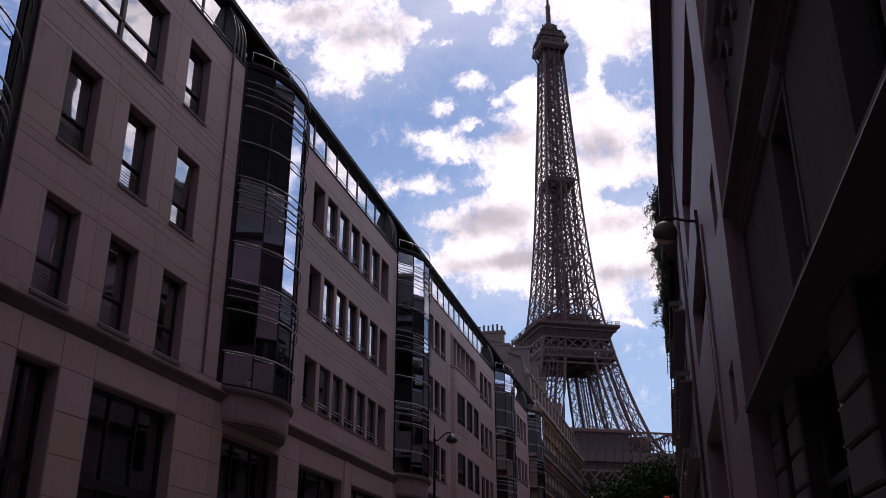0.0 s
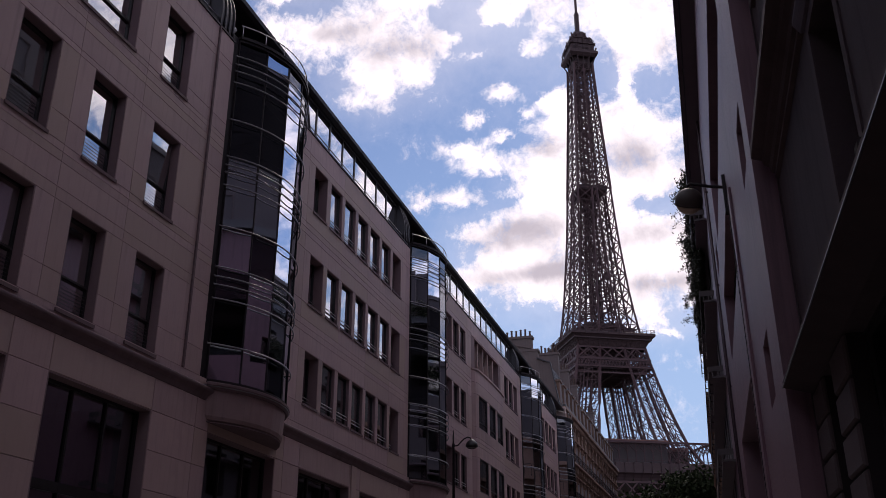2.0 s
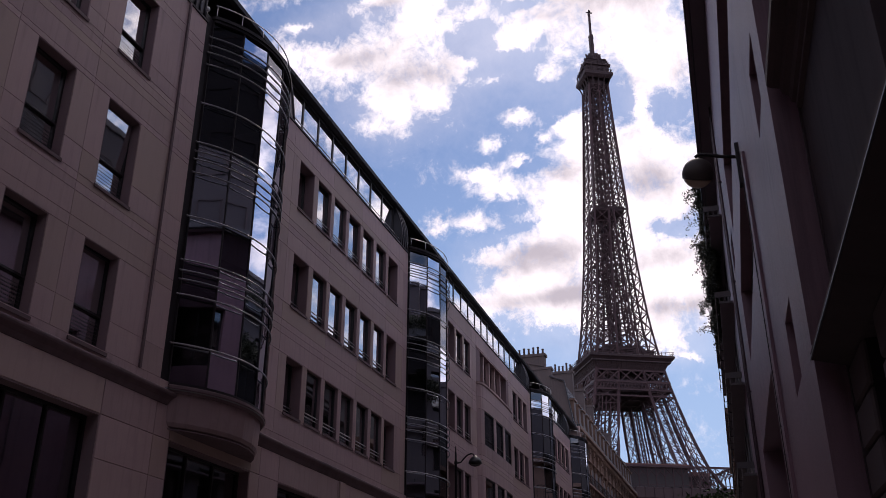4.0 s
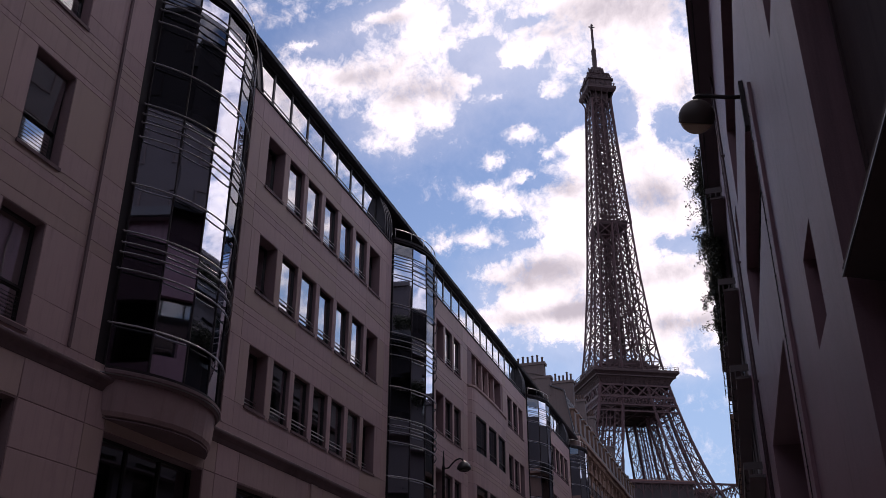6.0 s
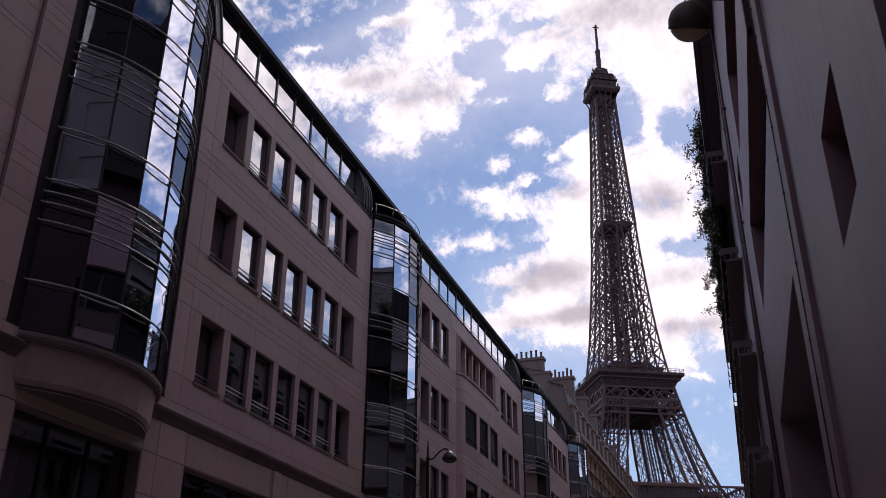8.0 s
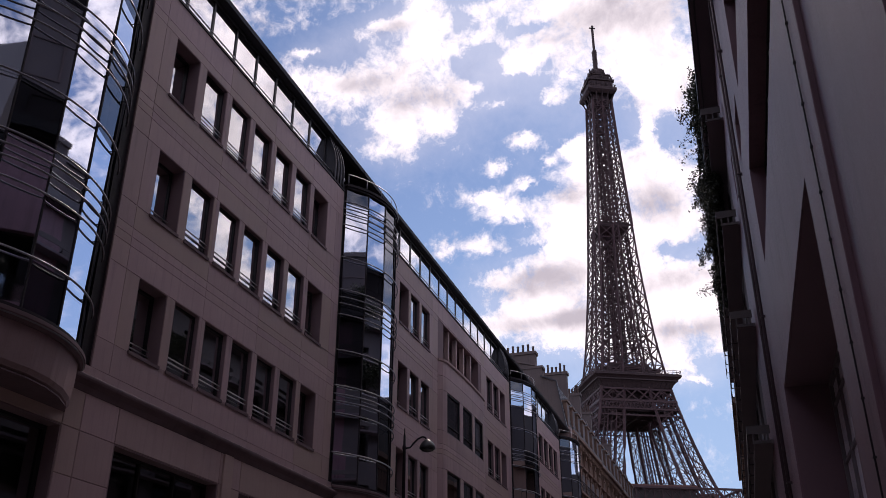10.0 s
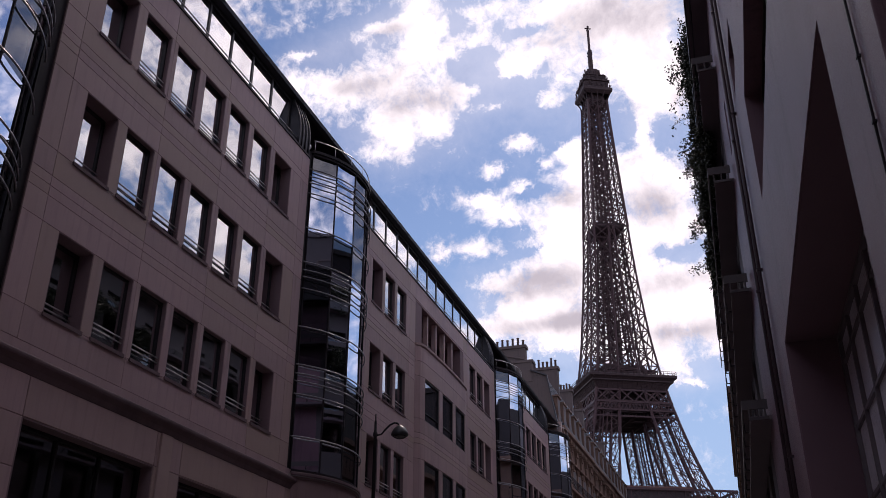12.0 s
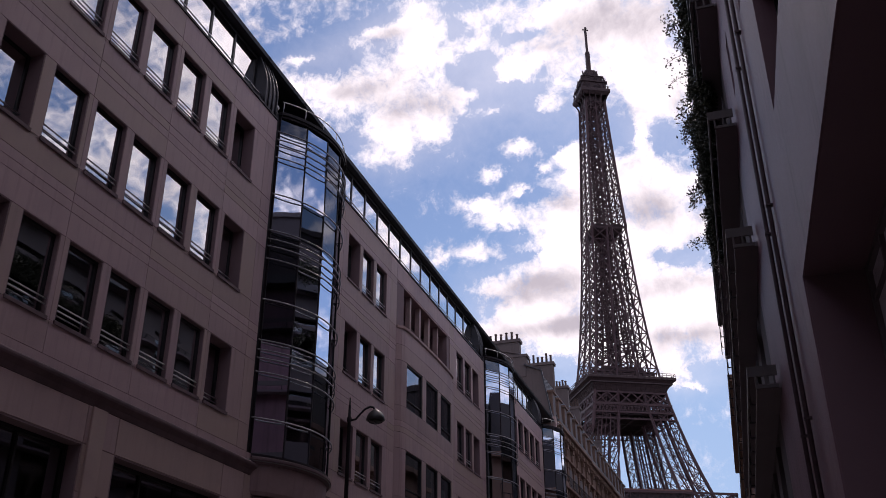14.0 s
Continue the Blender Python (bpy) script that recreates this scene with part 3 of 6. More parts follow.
def window(y0, y1, z0, z1, depth, kind, lean=None):
    """An opening's lining, frame, panes, sill and guard rail; lean: how far the upper sash tips out, in degrees."""
    w, h = y1 - y0, z1 - z0
    if lean is None:
        lean = SASHES.choice((-0.6, -0.3, 0.0, 0.3, 0.6))
    key = (round(w, 2), round(h, 2), depth, kind, lean)
    if key not in WINMESH:
        m = {}
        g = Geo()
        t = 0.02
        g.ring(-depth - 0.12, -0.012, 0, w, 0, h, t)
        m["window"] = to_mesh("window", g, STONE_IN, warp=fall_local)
        f = Geo()
        b = 0.05
        x0, x1 = -depth - 0.07, -depth
        f.ring(x0, x1, t, w - t, 0.03, h - t, b)
        if kind == "a":
            f.box(x0, x1 + 0.01, t + b, w - t - b, 0.36 * h, 0.36 * h + 0.07)
        if kind == "double":
            f.box(x0, x1 + 0.01, w * 0.52, w * 0.52 + 0.12, 0.03, h - t)
            f.box(x0, x1 + 0.01, t + b, w - t - b, 0.36 * h, 0.36 * h + 0.07)
        m["frame"] = to_mesh("frame", f, FRAME, warp=fall_local)
        split = 0.08 if kind == "b" else 0.36 * h + 0.07
        xa = x0 + 0.03
        xb = xa + math.tan(radians(lean)) * (h - t - b - split)
        m["pane"] = to_mesh("pane", Geo().quad((xa, t + b, split), (xa, w - t - b, split), (xb, w - t - b, h - t - b), (xb, t + b, h - t - b)), GLASS, warp=fall_local)
        if kind != "b":
            m["lower_pane"] = to_mesh("pane", Geo().quad((xa, t + b, 0.08), (xa, w - t - b, 0.08), (xa, w - t - b, 0.36 * h), (xa, t + b, 0.36 * h)), GLASS, warp=fall_local)
        s = Geo().box(-depth - 0.05, 0.035, -0.03, w + 0.03, -0.045, 0.03)
        m["sill"] = to_mesh("sill", s, MOULD, warp=fall_local)
        if kind == "b":
            r = Geo()
            xr = -depth + 0.05
            r.tube([(xr, t, 0.26), (xr, w - t, 0.26)], 0.016, 6).tube([(xr, t, 0.37), (xr, w - t, 0.37)], 0.016, 6)
            m["guard_rail"] = to_mesh("guard_rail", r, STEEL, warp=fall_local, smooth=True)
        if kind == "a":
            r = Geo()
            r.box(x1 + 0.012, x1 + 0.03, t + b, w - t - b, 0.36 * h + 0.02, 0.36 * h + 0.045)
            for k in range(8):
                r.box(x1 + 0.012, x1 + 0.02, t + b, w - t - b, 0.10 + 0.075 * k, 0.108 + 0.075 * k)
            m["guard_rail"] = to_mesh("guard_rail", r, ZINCPANEL, warp=fall_local)
        WINMESH[key] = m
    m = WINMESH[key]
    at = (XF, y0, Z(y0, z0))
    ob = shared("window", m["window"], office, at)
    for n in ("frame", "pane", "lower_pane", "sill", "guard_rail"):
        if n in m:
            c = shared("pane" if n == "lower_pane" else n, m[n], ob, at)
            if n in ("pane", "lower_pane"):
                c.visible_shadow = False
            if n == "guard_rail" and kind == "a":
                tagged(c, kind="stuff")
    return ob


WINMESH = {}
SASHES = random.Random(5)


def holes_of(wins, rows):
    return [(a, b, z0, z1) for a, b in wins for z0, z1 in rows]


# section A
holes = [h for h in holes_of(win_a, ROWS_A) if not (h[2] > 13 and 13.9 < h[0] < 17)]
big = (13.96, 17.33, *ROWS_A[0])
holes.append(big)
wall_section(*SECT_A, holes, [15.65, 17.88, 20.67], "pink limestone cladding with square punched windows")
zholes = holes_of(win_z, ROWS_A)
wall_section(*SECT_Z, zholes, [-8.0, -4.0, 0.3, 4.7], "pink limestone cladding with square punched windows")
for a, b, z0, z1 in zholes:
    window(a, b, z0, z1, 0.24, "a")
for a, b, z0, z1 in holes:
    window(a, b, z0, z1, 0.24, "double" if b - a > 2 else "a", 4.5 if a > 18 and 9.5 < z0 < 12.0 else None)
# section B
holes = holes_of(win_b, ROWS_B)
wall_section(*SECT_B, holes, [26.8, 29.75, 32.28, 34.81, 36.6], "pink limestone cladding with rows of seven windows")
for i, (a, b) in enumerate(win_b):
    for z0, z1 in ROWS_B:
        window(a, b, z0, z1, 0.34 if i in (0, 6) else 0.11, "b")
# section C with its bowed middle
holes = holes_of(win_c + win_d, ROWS_B)
wall_section(SECT_C[0], BOW[0], [h for h in holes if h[0] < 47], [42.1, 46.4], "pink limestone cladding with groups of three windows")
wall_section(BOW[1], SECT_C[1], [h for h in holes if h[0] > 53], [54.2, 58.5], "pink limestone cladding with groups of three windows")
for grp in (win_c, win_d):
    for i, (a, b) in enumerate(grp):
        for z0, z1 in ROWS_B:
            window(a, b, z0, z1, 0.34 if (grp is win_c and i == 0) or (grp is win_d and i == 2) else 0.11, "b")
bow = Geo()
NB = 32
by = [BOW[0] + (BOW[1] - BOW[0]) * k / NB for k in range(NB + 1)]
bw = [(47.62, 49.25), (49.66, 51.08), (51.45, 52.95)]
BOW_ROWS = ((11.08, 12.80), (7.84, 9.52))
ys = sorted({*by, *[q for w in bw for q in w]})
zs = [6.95, 7.84, 9.52, 10.1, 10.31, 10.52, 11.08, 12.80, 13.42, 14.04]
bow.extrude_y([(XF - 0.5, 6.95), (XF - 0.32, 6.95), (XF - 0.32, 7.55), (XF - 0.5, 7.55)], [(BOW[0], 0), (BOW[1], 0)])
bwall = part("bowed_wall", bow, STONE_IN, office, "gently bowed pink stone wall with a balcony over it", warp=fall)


def bow_course(run, za, zb):
    g, e = Geo(), 0.006
    k = [(y, bow_x(y)) for y in run]
    g.extrude_y([(XF - 0.3, za + e), (XF, za + e), (XF, zb - e), (XF - 0.3, zb - e)], k)
    part("stone_panel", g, STONE, bwall, warp=fall)


for za, zb in zip(zs[:-1], zs[1:]):
    run = [ys[0]]
    for ya, yb in zip(ys[:-1], ys[1:]):
        ym, zm = (ya + yb) / 2, (za + zb) / 2
        if any(a < ym < b for a, b in bw) and any(z0 < zm < z1 for z0, z1 in BOW_ROWS):
            if len(run) > 1:
                bow_course(run, za, zb)
            run = [yb]
        else:
            run.append(yb)
    if len(run) > 1:
        bow_course(run, za, zb)
for a, b in bw:
    for z0, z1 in BOW_ROWS:
        g = Geo()
        xa, xb = XF + bow_x(a) - 0.09, XF + bow_x(b) - 0.09
        g.quad((xa, a, z0), (xb, b, z0), (xb, b, z1), (xa, a, z1))
        p = part("pane", g, SHOPGLASS, bwall, warp=fall)
        p.visible_shadow = False
        g = Geo()
        for zz, tt in ((z0 + 0.03, 0.06), (z1 - 0.03, 0.06), (z0 + 0.35, 0.03)):
            g.beam((xa + 0.03, a, zz), (xb + 0.03, b, zz), 0.05, tt)
        g.beam((xa + 0.03, a + 0.03, z0), (xa + 0.03, a + 0.03, z1), 0.06).beam((xb + 0.03, b - 0.03, z0), (xb + 0.03, b - 0.03, z1), 0.06)
        part("frame", g, FRAME, bwall, warp=fall)
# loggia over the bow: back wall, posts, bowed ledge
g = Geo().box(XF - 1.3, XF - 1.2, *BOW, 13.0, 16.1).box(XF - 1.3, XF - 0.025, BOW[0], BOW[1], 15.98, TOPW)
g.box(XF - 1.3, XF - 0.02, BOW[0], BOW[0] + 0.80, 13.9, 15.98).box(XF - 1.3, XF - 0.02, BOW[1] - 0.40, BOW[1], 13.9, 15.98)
part("wall", g, STONE_IN, office, "recessed loggia behind stone posts, shade put into its colour", warp=fall)
g = Geo().slab(XF - 0.02, XF, BOW[0], BOW[1], 15.98, 16.05).slab(XF - 0.02, XF, BOW[0], BOW[1], 16.06, TOPW)
part("wall", g, STONE, office, "stone lintel over the loggia", warp=fall)
for k in range(4):
    y = 48.75 + 1.12 * k
    part("post", Geo().box(XF - 0.30, XF - 0.10, y, y + 0.16, 14.1, 15.98), STONE, office, warp=fall)
g = Geo()
prof = [(-0.45, 14.03), (0.0, 14.03), (0.06, 14.07), (0.06, 14.16), (-0.45, 14.16)]
g.extrude_y([(XF + x, z) for x, z in prof], [(y, bow_x(y)) for y in by])
part("ledge", g, STONE, office, "curved pale stone balcony ledge", warp=fall)
# section E
holes = holes_of(win_e, ROWS_B)
wall_section(*SECT_E, holes, [68.0], "pink limestone cladding with five windows")
for a, b in win_e:
    for z0, z1 in ROWS_B:
        window(a, b, z0, z1, 0.14, "b")

# cornice over the ground floor and the ground floor itself
CORN = [(-0.30, 6.42), (0.0, 6.42), (0.02, 6.46), (0.045, 6.53), (0.085, 6.58), (0.12, 6.62), (0.135, 6.66), (0.135, 6.70), (0.10, 6.73), (-0.30, 6.73)]
CORN_TOP = [(-0.30, 6.734), (0.0, 6.734), (0.0, 6.946), (-0.30, 6.946)]


def ground_floor(y0, y1, openings):
    g = Geo()
    g.extrude_y([(XF + x, z) for x, z in CORN], [(y0, 0), (y1, 0)])
    corn = part("cornice", g, MOULD, office, "moulded stone cornice, grime and underside shade in its brown", warp=fall)
    part("stone_course", Geo().extrude_y([(XF + x, z) for x, z in CORN_TOP], [(y0, 0), (y1, 0)]), STONE, corn, "pink stone course over the cornice", warp=fall)
    core, ys = Geo(), sorted({y0, y1, *[q for o in openings for q in o]})
    rows = [-0.6, 0.75, 1.55, 2.35, 3.15, 3.95, 4.8, GROUND_TOP, 6.42]
    cells = []
    for ya, yb in zip(ys[:-1], ys[1:]):
        hole = any(a <= (ya + yb) / 2 <= b for a, b in openings)
        for za, zb in zip(rows[:-1], rows[1:]):
            if hole and zb <= GROUND_TOP + 0.01:
                continue
            cells.append((ya, yb, za, zb))
    core.plate(XF - 0.35, XF - 0.03, ys, rows, lambda y, z: not (z < GROUND_TOP and any(a <= y <= b for a, b in openings)))
    w = part("wall", core, JOINT, office, "pink stone ground floor with wide shop windows", warp=fall)
    for ya, yb, za, zb in cells:
        e = 0.006
        me = to_mesh("stone_panel", Geo().slab(-0.03, 0.0, e, yb - ya - e, e, zb - za - e, 0.01), STONE, warp=fall_local)
        PANELS.append(("stone_panel", me, w, (XF, ya, Z(ya, za))))
    for a, b in openings:
        at = (XF, a, Z(a, 0))
        n = max(2, round((b - a) / 1.15))
        f = Geo().ring(-0.41, -0.30, 0, b - a, -0.5, GROUND_TOP, 0.09)
        ob = shared("shop_window", to_mesh("shop_window", f, FRAME, warp=fall_local), office, at)
        for k in range(1, n):
            yk = (b - a - 0.08) * k / n
            shared("mullion", to_mesh("mullion", Geo().box(-0.40, -0.31, yk + 0.015, yk + 0.065, -0.4, GROUND_TOP - 0.09), FRAME, warp=fall_local), ob, at)
        shared("transom", to_mesh("transom", Geo().box(-0.395, -0.315, 0.09, b - a - 0.09, 3.55, 3.75), FRAME, warp=fall_local), ob, at)
        p = Geo().quad((-0.36, 0.05, 0), (-0.36, b - a - 0.05, 0), (-0.36, b - a - 0.05, GROUND_TOP - 0.1), (-0.36, 0.05, GROUND_TOP - 0.1))
        pn = shared("pane", to_mesh("pane", p, SHOPGLASS, warp=fall_local), ob, at)
        pn.visible_shadow = False
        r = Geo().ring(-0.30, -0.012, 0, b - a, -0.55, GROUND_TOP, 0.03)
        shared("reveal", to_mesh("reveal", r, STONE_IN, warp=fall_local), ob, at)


ground_floor(-12.0, 8.1, [(-9.0, -5.6), (-4.5, -1.1), (0.0, 3.4), (4.5, 7.6)])
ground_floor(8.1, 12.85, [(8.7, 12.3)])
ground_floor(12.85, 21.5, [(13.9, 15.2), (16.3, 19.7)])
ground_floor(21.5, 26.25, [(22.1, 25.75)])
ground_floor(26.25, 37.1, [(27.3, 31.2), (32.15, 36.1)])
ground_floor(37.1, 41.65, [(37.6, 41.2)])
ground_floor(41.65, 59.1, [(42.5, 46.0), (47.8, 52.9), (54.6, 58.1)])
ground_floor(59.1, 63.9, [(59.6, 63.4)])
ground_floor(63.9, 76.9, [(64.6, 68.0), (69.0, 71.6), (72.6, 76.4)])
for y in (31.3,):
    part("pilaster", Geo().slab(XF, XF + 0.05, y, y + 0.42, 0.0, 6.41, 0.01), STONE, office, warp=fall)
# vertical downpipe chase beside the first bay
part("downpipe", Geo().box(XF, XF + 0.05, 20.66, 20.72, 6.95, TOPW), MOULD, office, warp=fall)

# inside: floors, back wall, so that the glass has dim rooms behind it
for z in (-0.3, 6.3, 9.75, 13.05, 16.35):
    part("floor_slab", Geo().box(-19.5, XF - 0.32, -12.0, 77.0, z, z + 0.3), INSIDE, office, warp=fall)
part("back_wall", Geo().box(-19.8, -19.5, -12.0, 77.0, -0.6, 19.5), INSIDE, office, warp=fall)
part("end_wall", Geo().box(-19.5, XF - 0.02, -12.3, -12.0, -0.6, 19.0), STONE, office, warp=fall)
part("end_wall", Geo().box(-19.5, XF - 0.02, 77.0, 77.3, -0.6, 19.0), STONE, office, warp=fall)
for y in (8.0, 12.9, 21.55, 26.1, 37.15, 41.5, 59.15, 63.75, 71.9):
    part("partition", Geo().box(-19.5, XF - 0.33, y, y + 0.12, -0.3, 16.6), INSIDE, office, warp=fall)

# ---- curved bays
BAY_TOP, BAY_BOT = 17.12, 6.88
SAG, HALF = 0.86, 2.05


def bay_xy(a, grow=0.0):
    """A point of the bay's arc, a from -1 to 1; grow: metres outwards."""
    R = (HALF * HALF + SAG * SAG) / (2 * SAG)
    half = math.asin(HALF / R)
    t = a * half
    return (SAG - R + (R + grow) * math.cos(t), (R + grow) * math.sin(t))


def arc_solid(g, grow_out, grow_in, z0, z1, n=24):
    """A bent bar that follows the bay's arc."""
    m = len(g.v)
    for k in range(n + 1):
        a = -1 + 2 * k / n
        (xi, yi), (xo, yo) = bay_xy(a, grow_in), bay_xy(a, grow_out)
        g.v += [(xi, yi, z0), (xo, yo, z0), (xo, yo, z1), (xi, yi, z1)]
    for k in range(n):
        p = m + 4 * k
        for i in range(4):
            j = (i + 1) % 4
            g.f.append((p + i, p + j, p + 4 + j, p + 4 + i))
    g.f += [(m + 3, m + 2, m + 1, m), tuple(m + 4 * n + i for i in range(4))]


def bay(y0, y1, seed):
    mid = (y0 + y1) / 2
    at = (XF, mid, Z(mid, 0))
    if not BAYMESH:
        side = Geo()
        w = (y1 - y0) / 2
        for s in (-1, 1):
            a, b = sorted((s * w, s * (HALF - 0.02)))
            side.box(-0.45, -0.06, a, b, BAY_BOT, BAY_TOP + 0.05)
        BAYMESH["bay"] = to_mesh("bay", side, DARKMETAL, warp=fall_local)
        mull = Geo()
        nf = 5
        edges = [bay_xy(-1 + 2 * k / nf) for k in range(nf + 1)]
        for x, y in edges:
            mull.box(x - 0.06, x - 0.004, y - 0.014, y + 0.014, BAY_BOT, BAY_TOP)
        for z in (BAY_TOP - 0.06, BAY_BOT):
            arc_solid(mull, 0.02, -0.12, z, z + 0.08)
        BAYMESH["mullions"] = to_mesh("mullions", mull, DARKMETAL, warp=fall_local)
        top = Geo()
        ring = [bay_xy(-1 + 2 * k / 24, 0.06) for k in range(25)]
        top.prism([(-0.5, -HALF)] + ring + [(-0.5, HALF)], BAY_TOP + 0.02, BAY_TOP + 0.12)
        BAYMESH["cap"] = to_mesh("cap", top, DARKMETAL, warp=fall_local)
        for k, zs in enumerate((16.35, 13.05, 9.75)):
            sp = Geo()
            arc_solid(sp, -0.14, -0.20, zs - 0.35, zs + 0.55)
            BAYMESH["spandrel", k] = to_mesh("spandrel", sp, DARKMETAL, warp=fall_local)
        def skirt(g, prof, n):
            for (g0, z0), (g1, z1) in zip(prof[:-1], prof[1:]):
                for k in range(n):
                    a0, a1 = -1 + 2 * k / n, -1 + 2 * (k + 1) / n
                    (xa, ya), (xb, yb) = bay_xy(a0, g0), bay_xy(a1, g0)
                    (xc, yc), (xd, yd) = bay_xy(a1, g1), bay_xy(a0, g1)
                    g.quad((xa, ya, z0), (xb, yb, z0), (xc, yc, z1), (xd, yd, z1))
            for (gr_, z) in (prof[0], prof[-1]):
                ring = [bay_xy(-1 + 2 * k / n, gr_) for k in range(n + 1)]
                g.prism([(-0.05, -HALF)] + ring + [(-0.05, HALF)], z - 0.012, z + 0.012)
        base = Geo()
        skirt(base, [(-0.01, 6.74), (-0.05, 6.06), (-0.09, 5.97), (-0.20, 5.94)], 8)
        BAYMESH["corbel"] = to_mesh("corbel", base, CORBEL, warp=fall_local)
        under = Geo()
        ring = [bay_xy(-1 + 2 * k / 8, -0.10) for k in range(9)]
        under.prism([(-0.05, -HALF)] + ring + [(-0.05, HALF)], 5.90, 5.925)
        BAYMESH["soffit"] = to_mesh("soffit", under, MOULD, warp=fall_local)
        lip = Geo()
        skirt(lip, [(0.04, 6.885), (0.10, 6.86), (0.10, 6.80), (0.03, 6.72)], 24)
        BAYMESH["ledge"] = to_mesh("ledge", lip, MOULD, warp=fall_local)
        for z in RAILS:
            pts = [(0.0, -HALF - 0.13, z), (*bay_xy(-1.03, 0.06), z)] + [(*bay_xy(-1 + 2 * k / 28, 0.065), z) for k in range(29)]
            BAYMESH[z] = to_mesh("rail", Geo().tube(pts, 0.021, 8), RAILSTEEL, warp=fall_local, smooth=True)
            st = Geo()
            for k in (1, 2, 3, 4):
                (xa, ya), (xb, yb) = bay_xy(-1 + 2 * k / 5, -0.01), bay_xy(-1 + 2 * k / 5, 0.06)
                st.beam((xa, ya, z), (xb, yb, z), 0.018)
            BAYMESH[-z] = to_mesh("bracket", st, DARKMETAL, warp=fall_local)
        tr = Geo()
        tr.tube([(*bay_xy(-1 + 2 * k / 28, -0.02), BAY_TOP + 0.52) for k in range(29)], 0.018, 6)
        for k in range(7):
            x, y = bay_xy(-0.98 + 1.96 * k / 6, -0.02)
            tr.tube([(x, y, BAY_TOP + 0.1), (x, y, BAY_TOP + 0.52)], 0.012, 5)
        BAYMESH["top_rail"] = to_mesh("top_rail", tr, STEEL, warp=fall_local, smooth=True)
    b = shared("bay", BAYMESH["bay"], office, at, "curved dark glass bay with thin steel rails")
    for n in ("mullions", "cap", "corbel", "soffit", "ledge", "top_rail"):
        shared(n, BAYMESH[n], b, at)
    for k in range(3):
        shared("spandrel", BAYMESH["spandrel", k], b, at)
    for z in RAILS:
        r = shared("rail", BAYMESH[z], b, at)
        shared("bracket", BAYMESH[-z], r, at)
    rnd = random.Random(seed)
    nf = 5
    levels = [BAY_BOT + 0.05, T1 - 8.64, T1 - 6.54, T1 - 5.37, T1 - 3.27, T1 - 2.10, T1, BAY_TOP - 0.05]
    for k in range(nf):
        (xa, ya), (xb, yb) = bay_xy(-1 + 2 * k / nf), bay_xy(-1 + 2 * (k + 1) / nf)
        for i in range(len(levels) - 1):
            z0, z1 = levels[i], levels[i + 1]
            t, q = rnd.uniform(-0.015, 0.015), rnd.uniform(-0.010, 0.010)
            n = Vector((yb - ya, xa - xb, 0)).normalized()
            h = (z1 - z0) / 2
            pts = []
            for (x, y), sy, z, sz in (((xa, ya), -1, z0, -1), ((xb, yb), 1, z0, -1), ((xb, yb), 1, z1, 1), ((xa, ya), -1, z1, 1)):
                o = -0.03 + sz * t * h + sy * q * 0.36
                pts.append((x + n.x * o, y + n.y * o, z))
            p = shared("pane", to_mesh("pane", Geo().quad(*pts), BAYGLASS, warp=fall_local), b, at)
            p.visible_shadow = False
    return b


BAYMESH = {}
T1 = 16.50
RAILS = [T1 - 3.27 * k - d for k in range(3) for d in (0, 0.27, 0.50, 0.88, 2.10)] + [T1 - 9.72]
BAYS = ((21.5, 26.25), (37.1, 41.65), (59.1, 63.9), (72.2, 76.9), (8.1, 12.85))
for i, (a, b) in enumerate(BAYS):
    bay(a, b, 11 + i)

# ---- attic storey: ribbon glazing under an overhanging zinc roof
XA = XF - 0.42


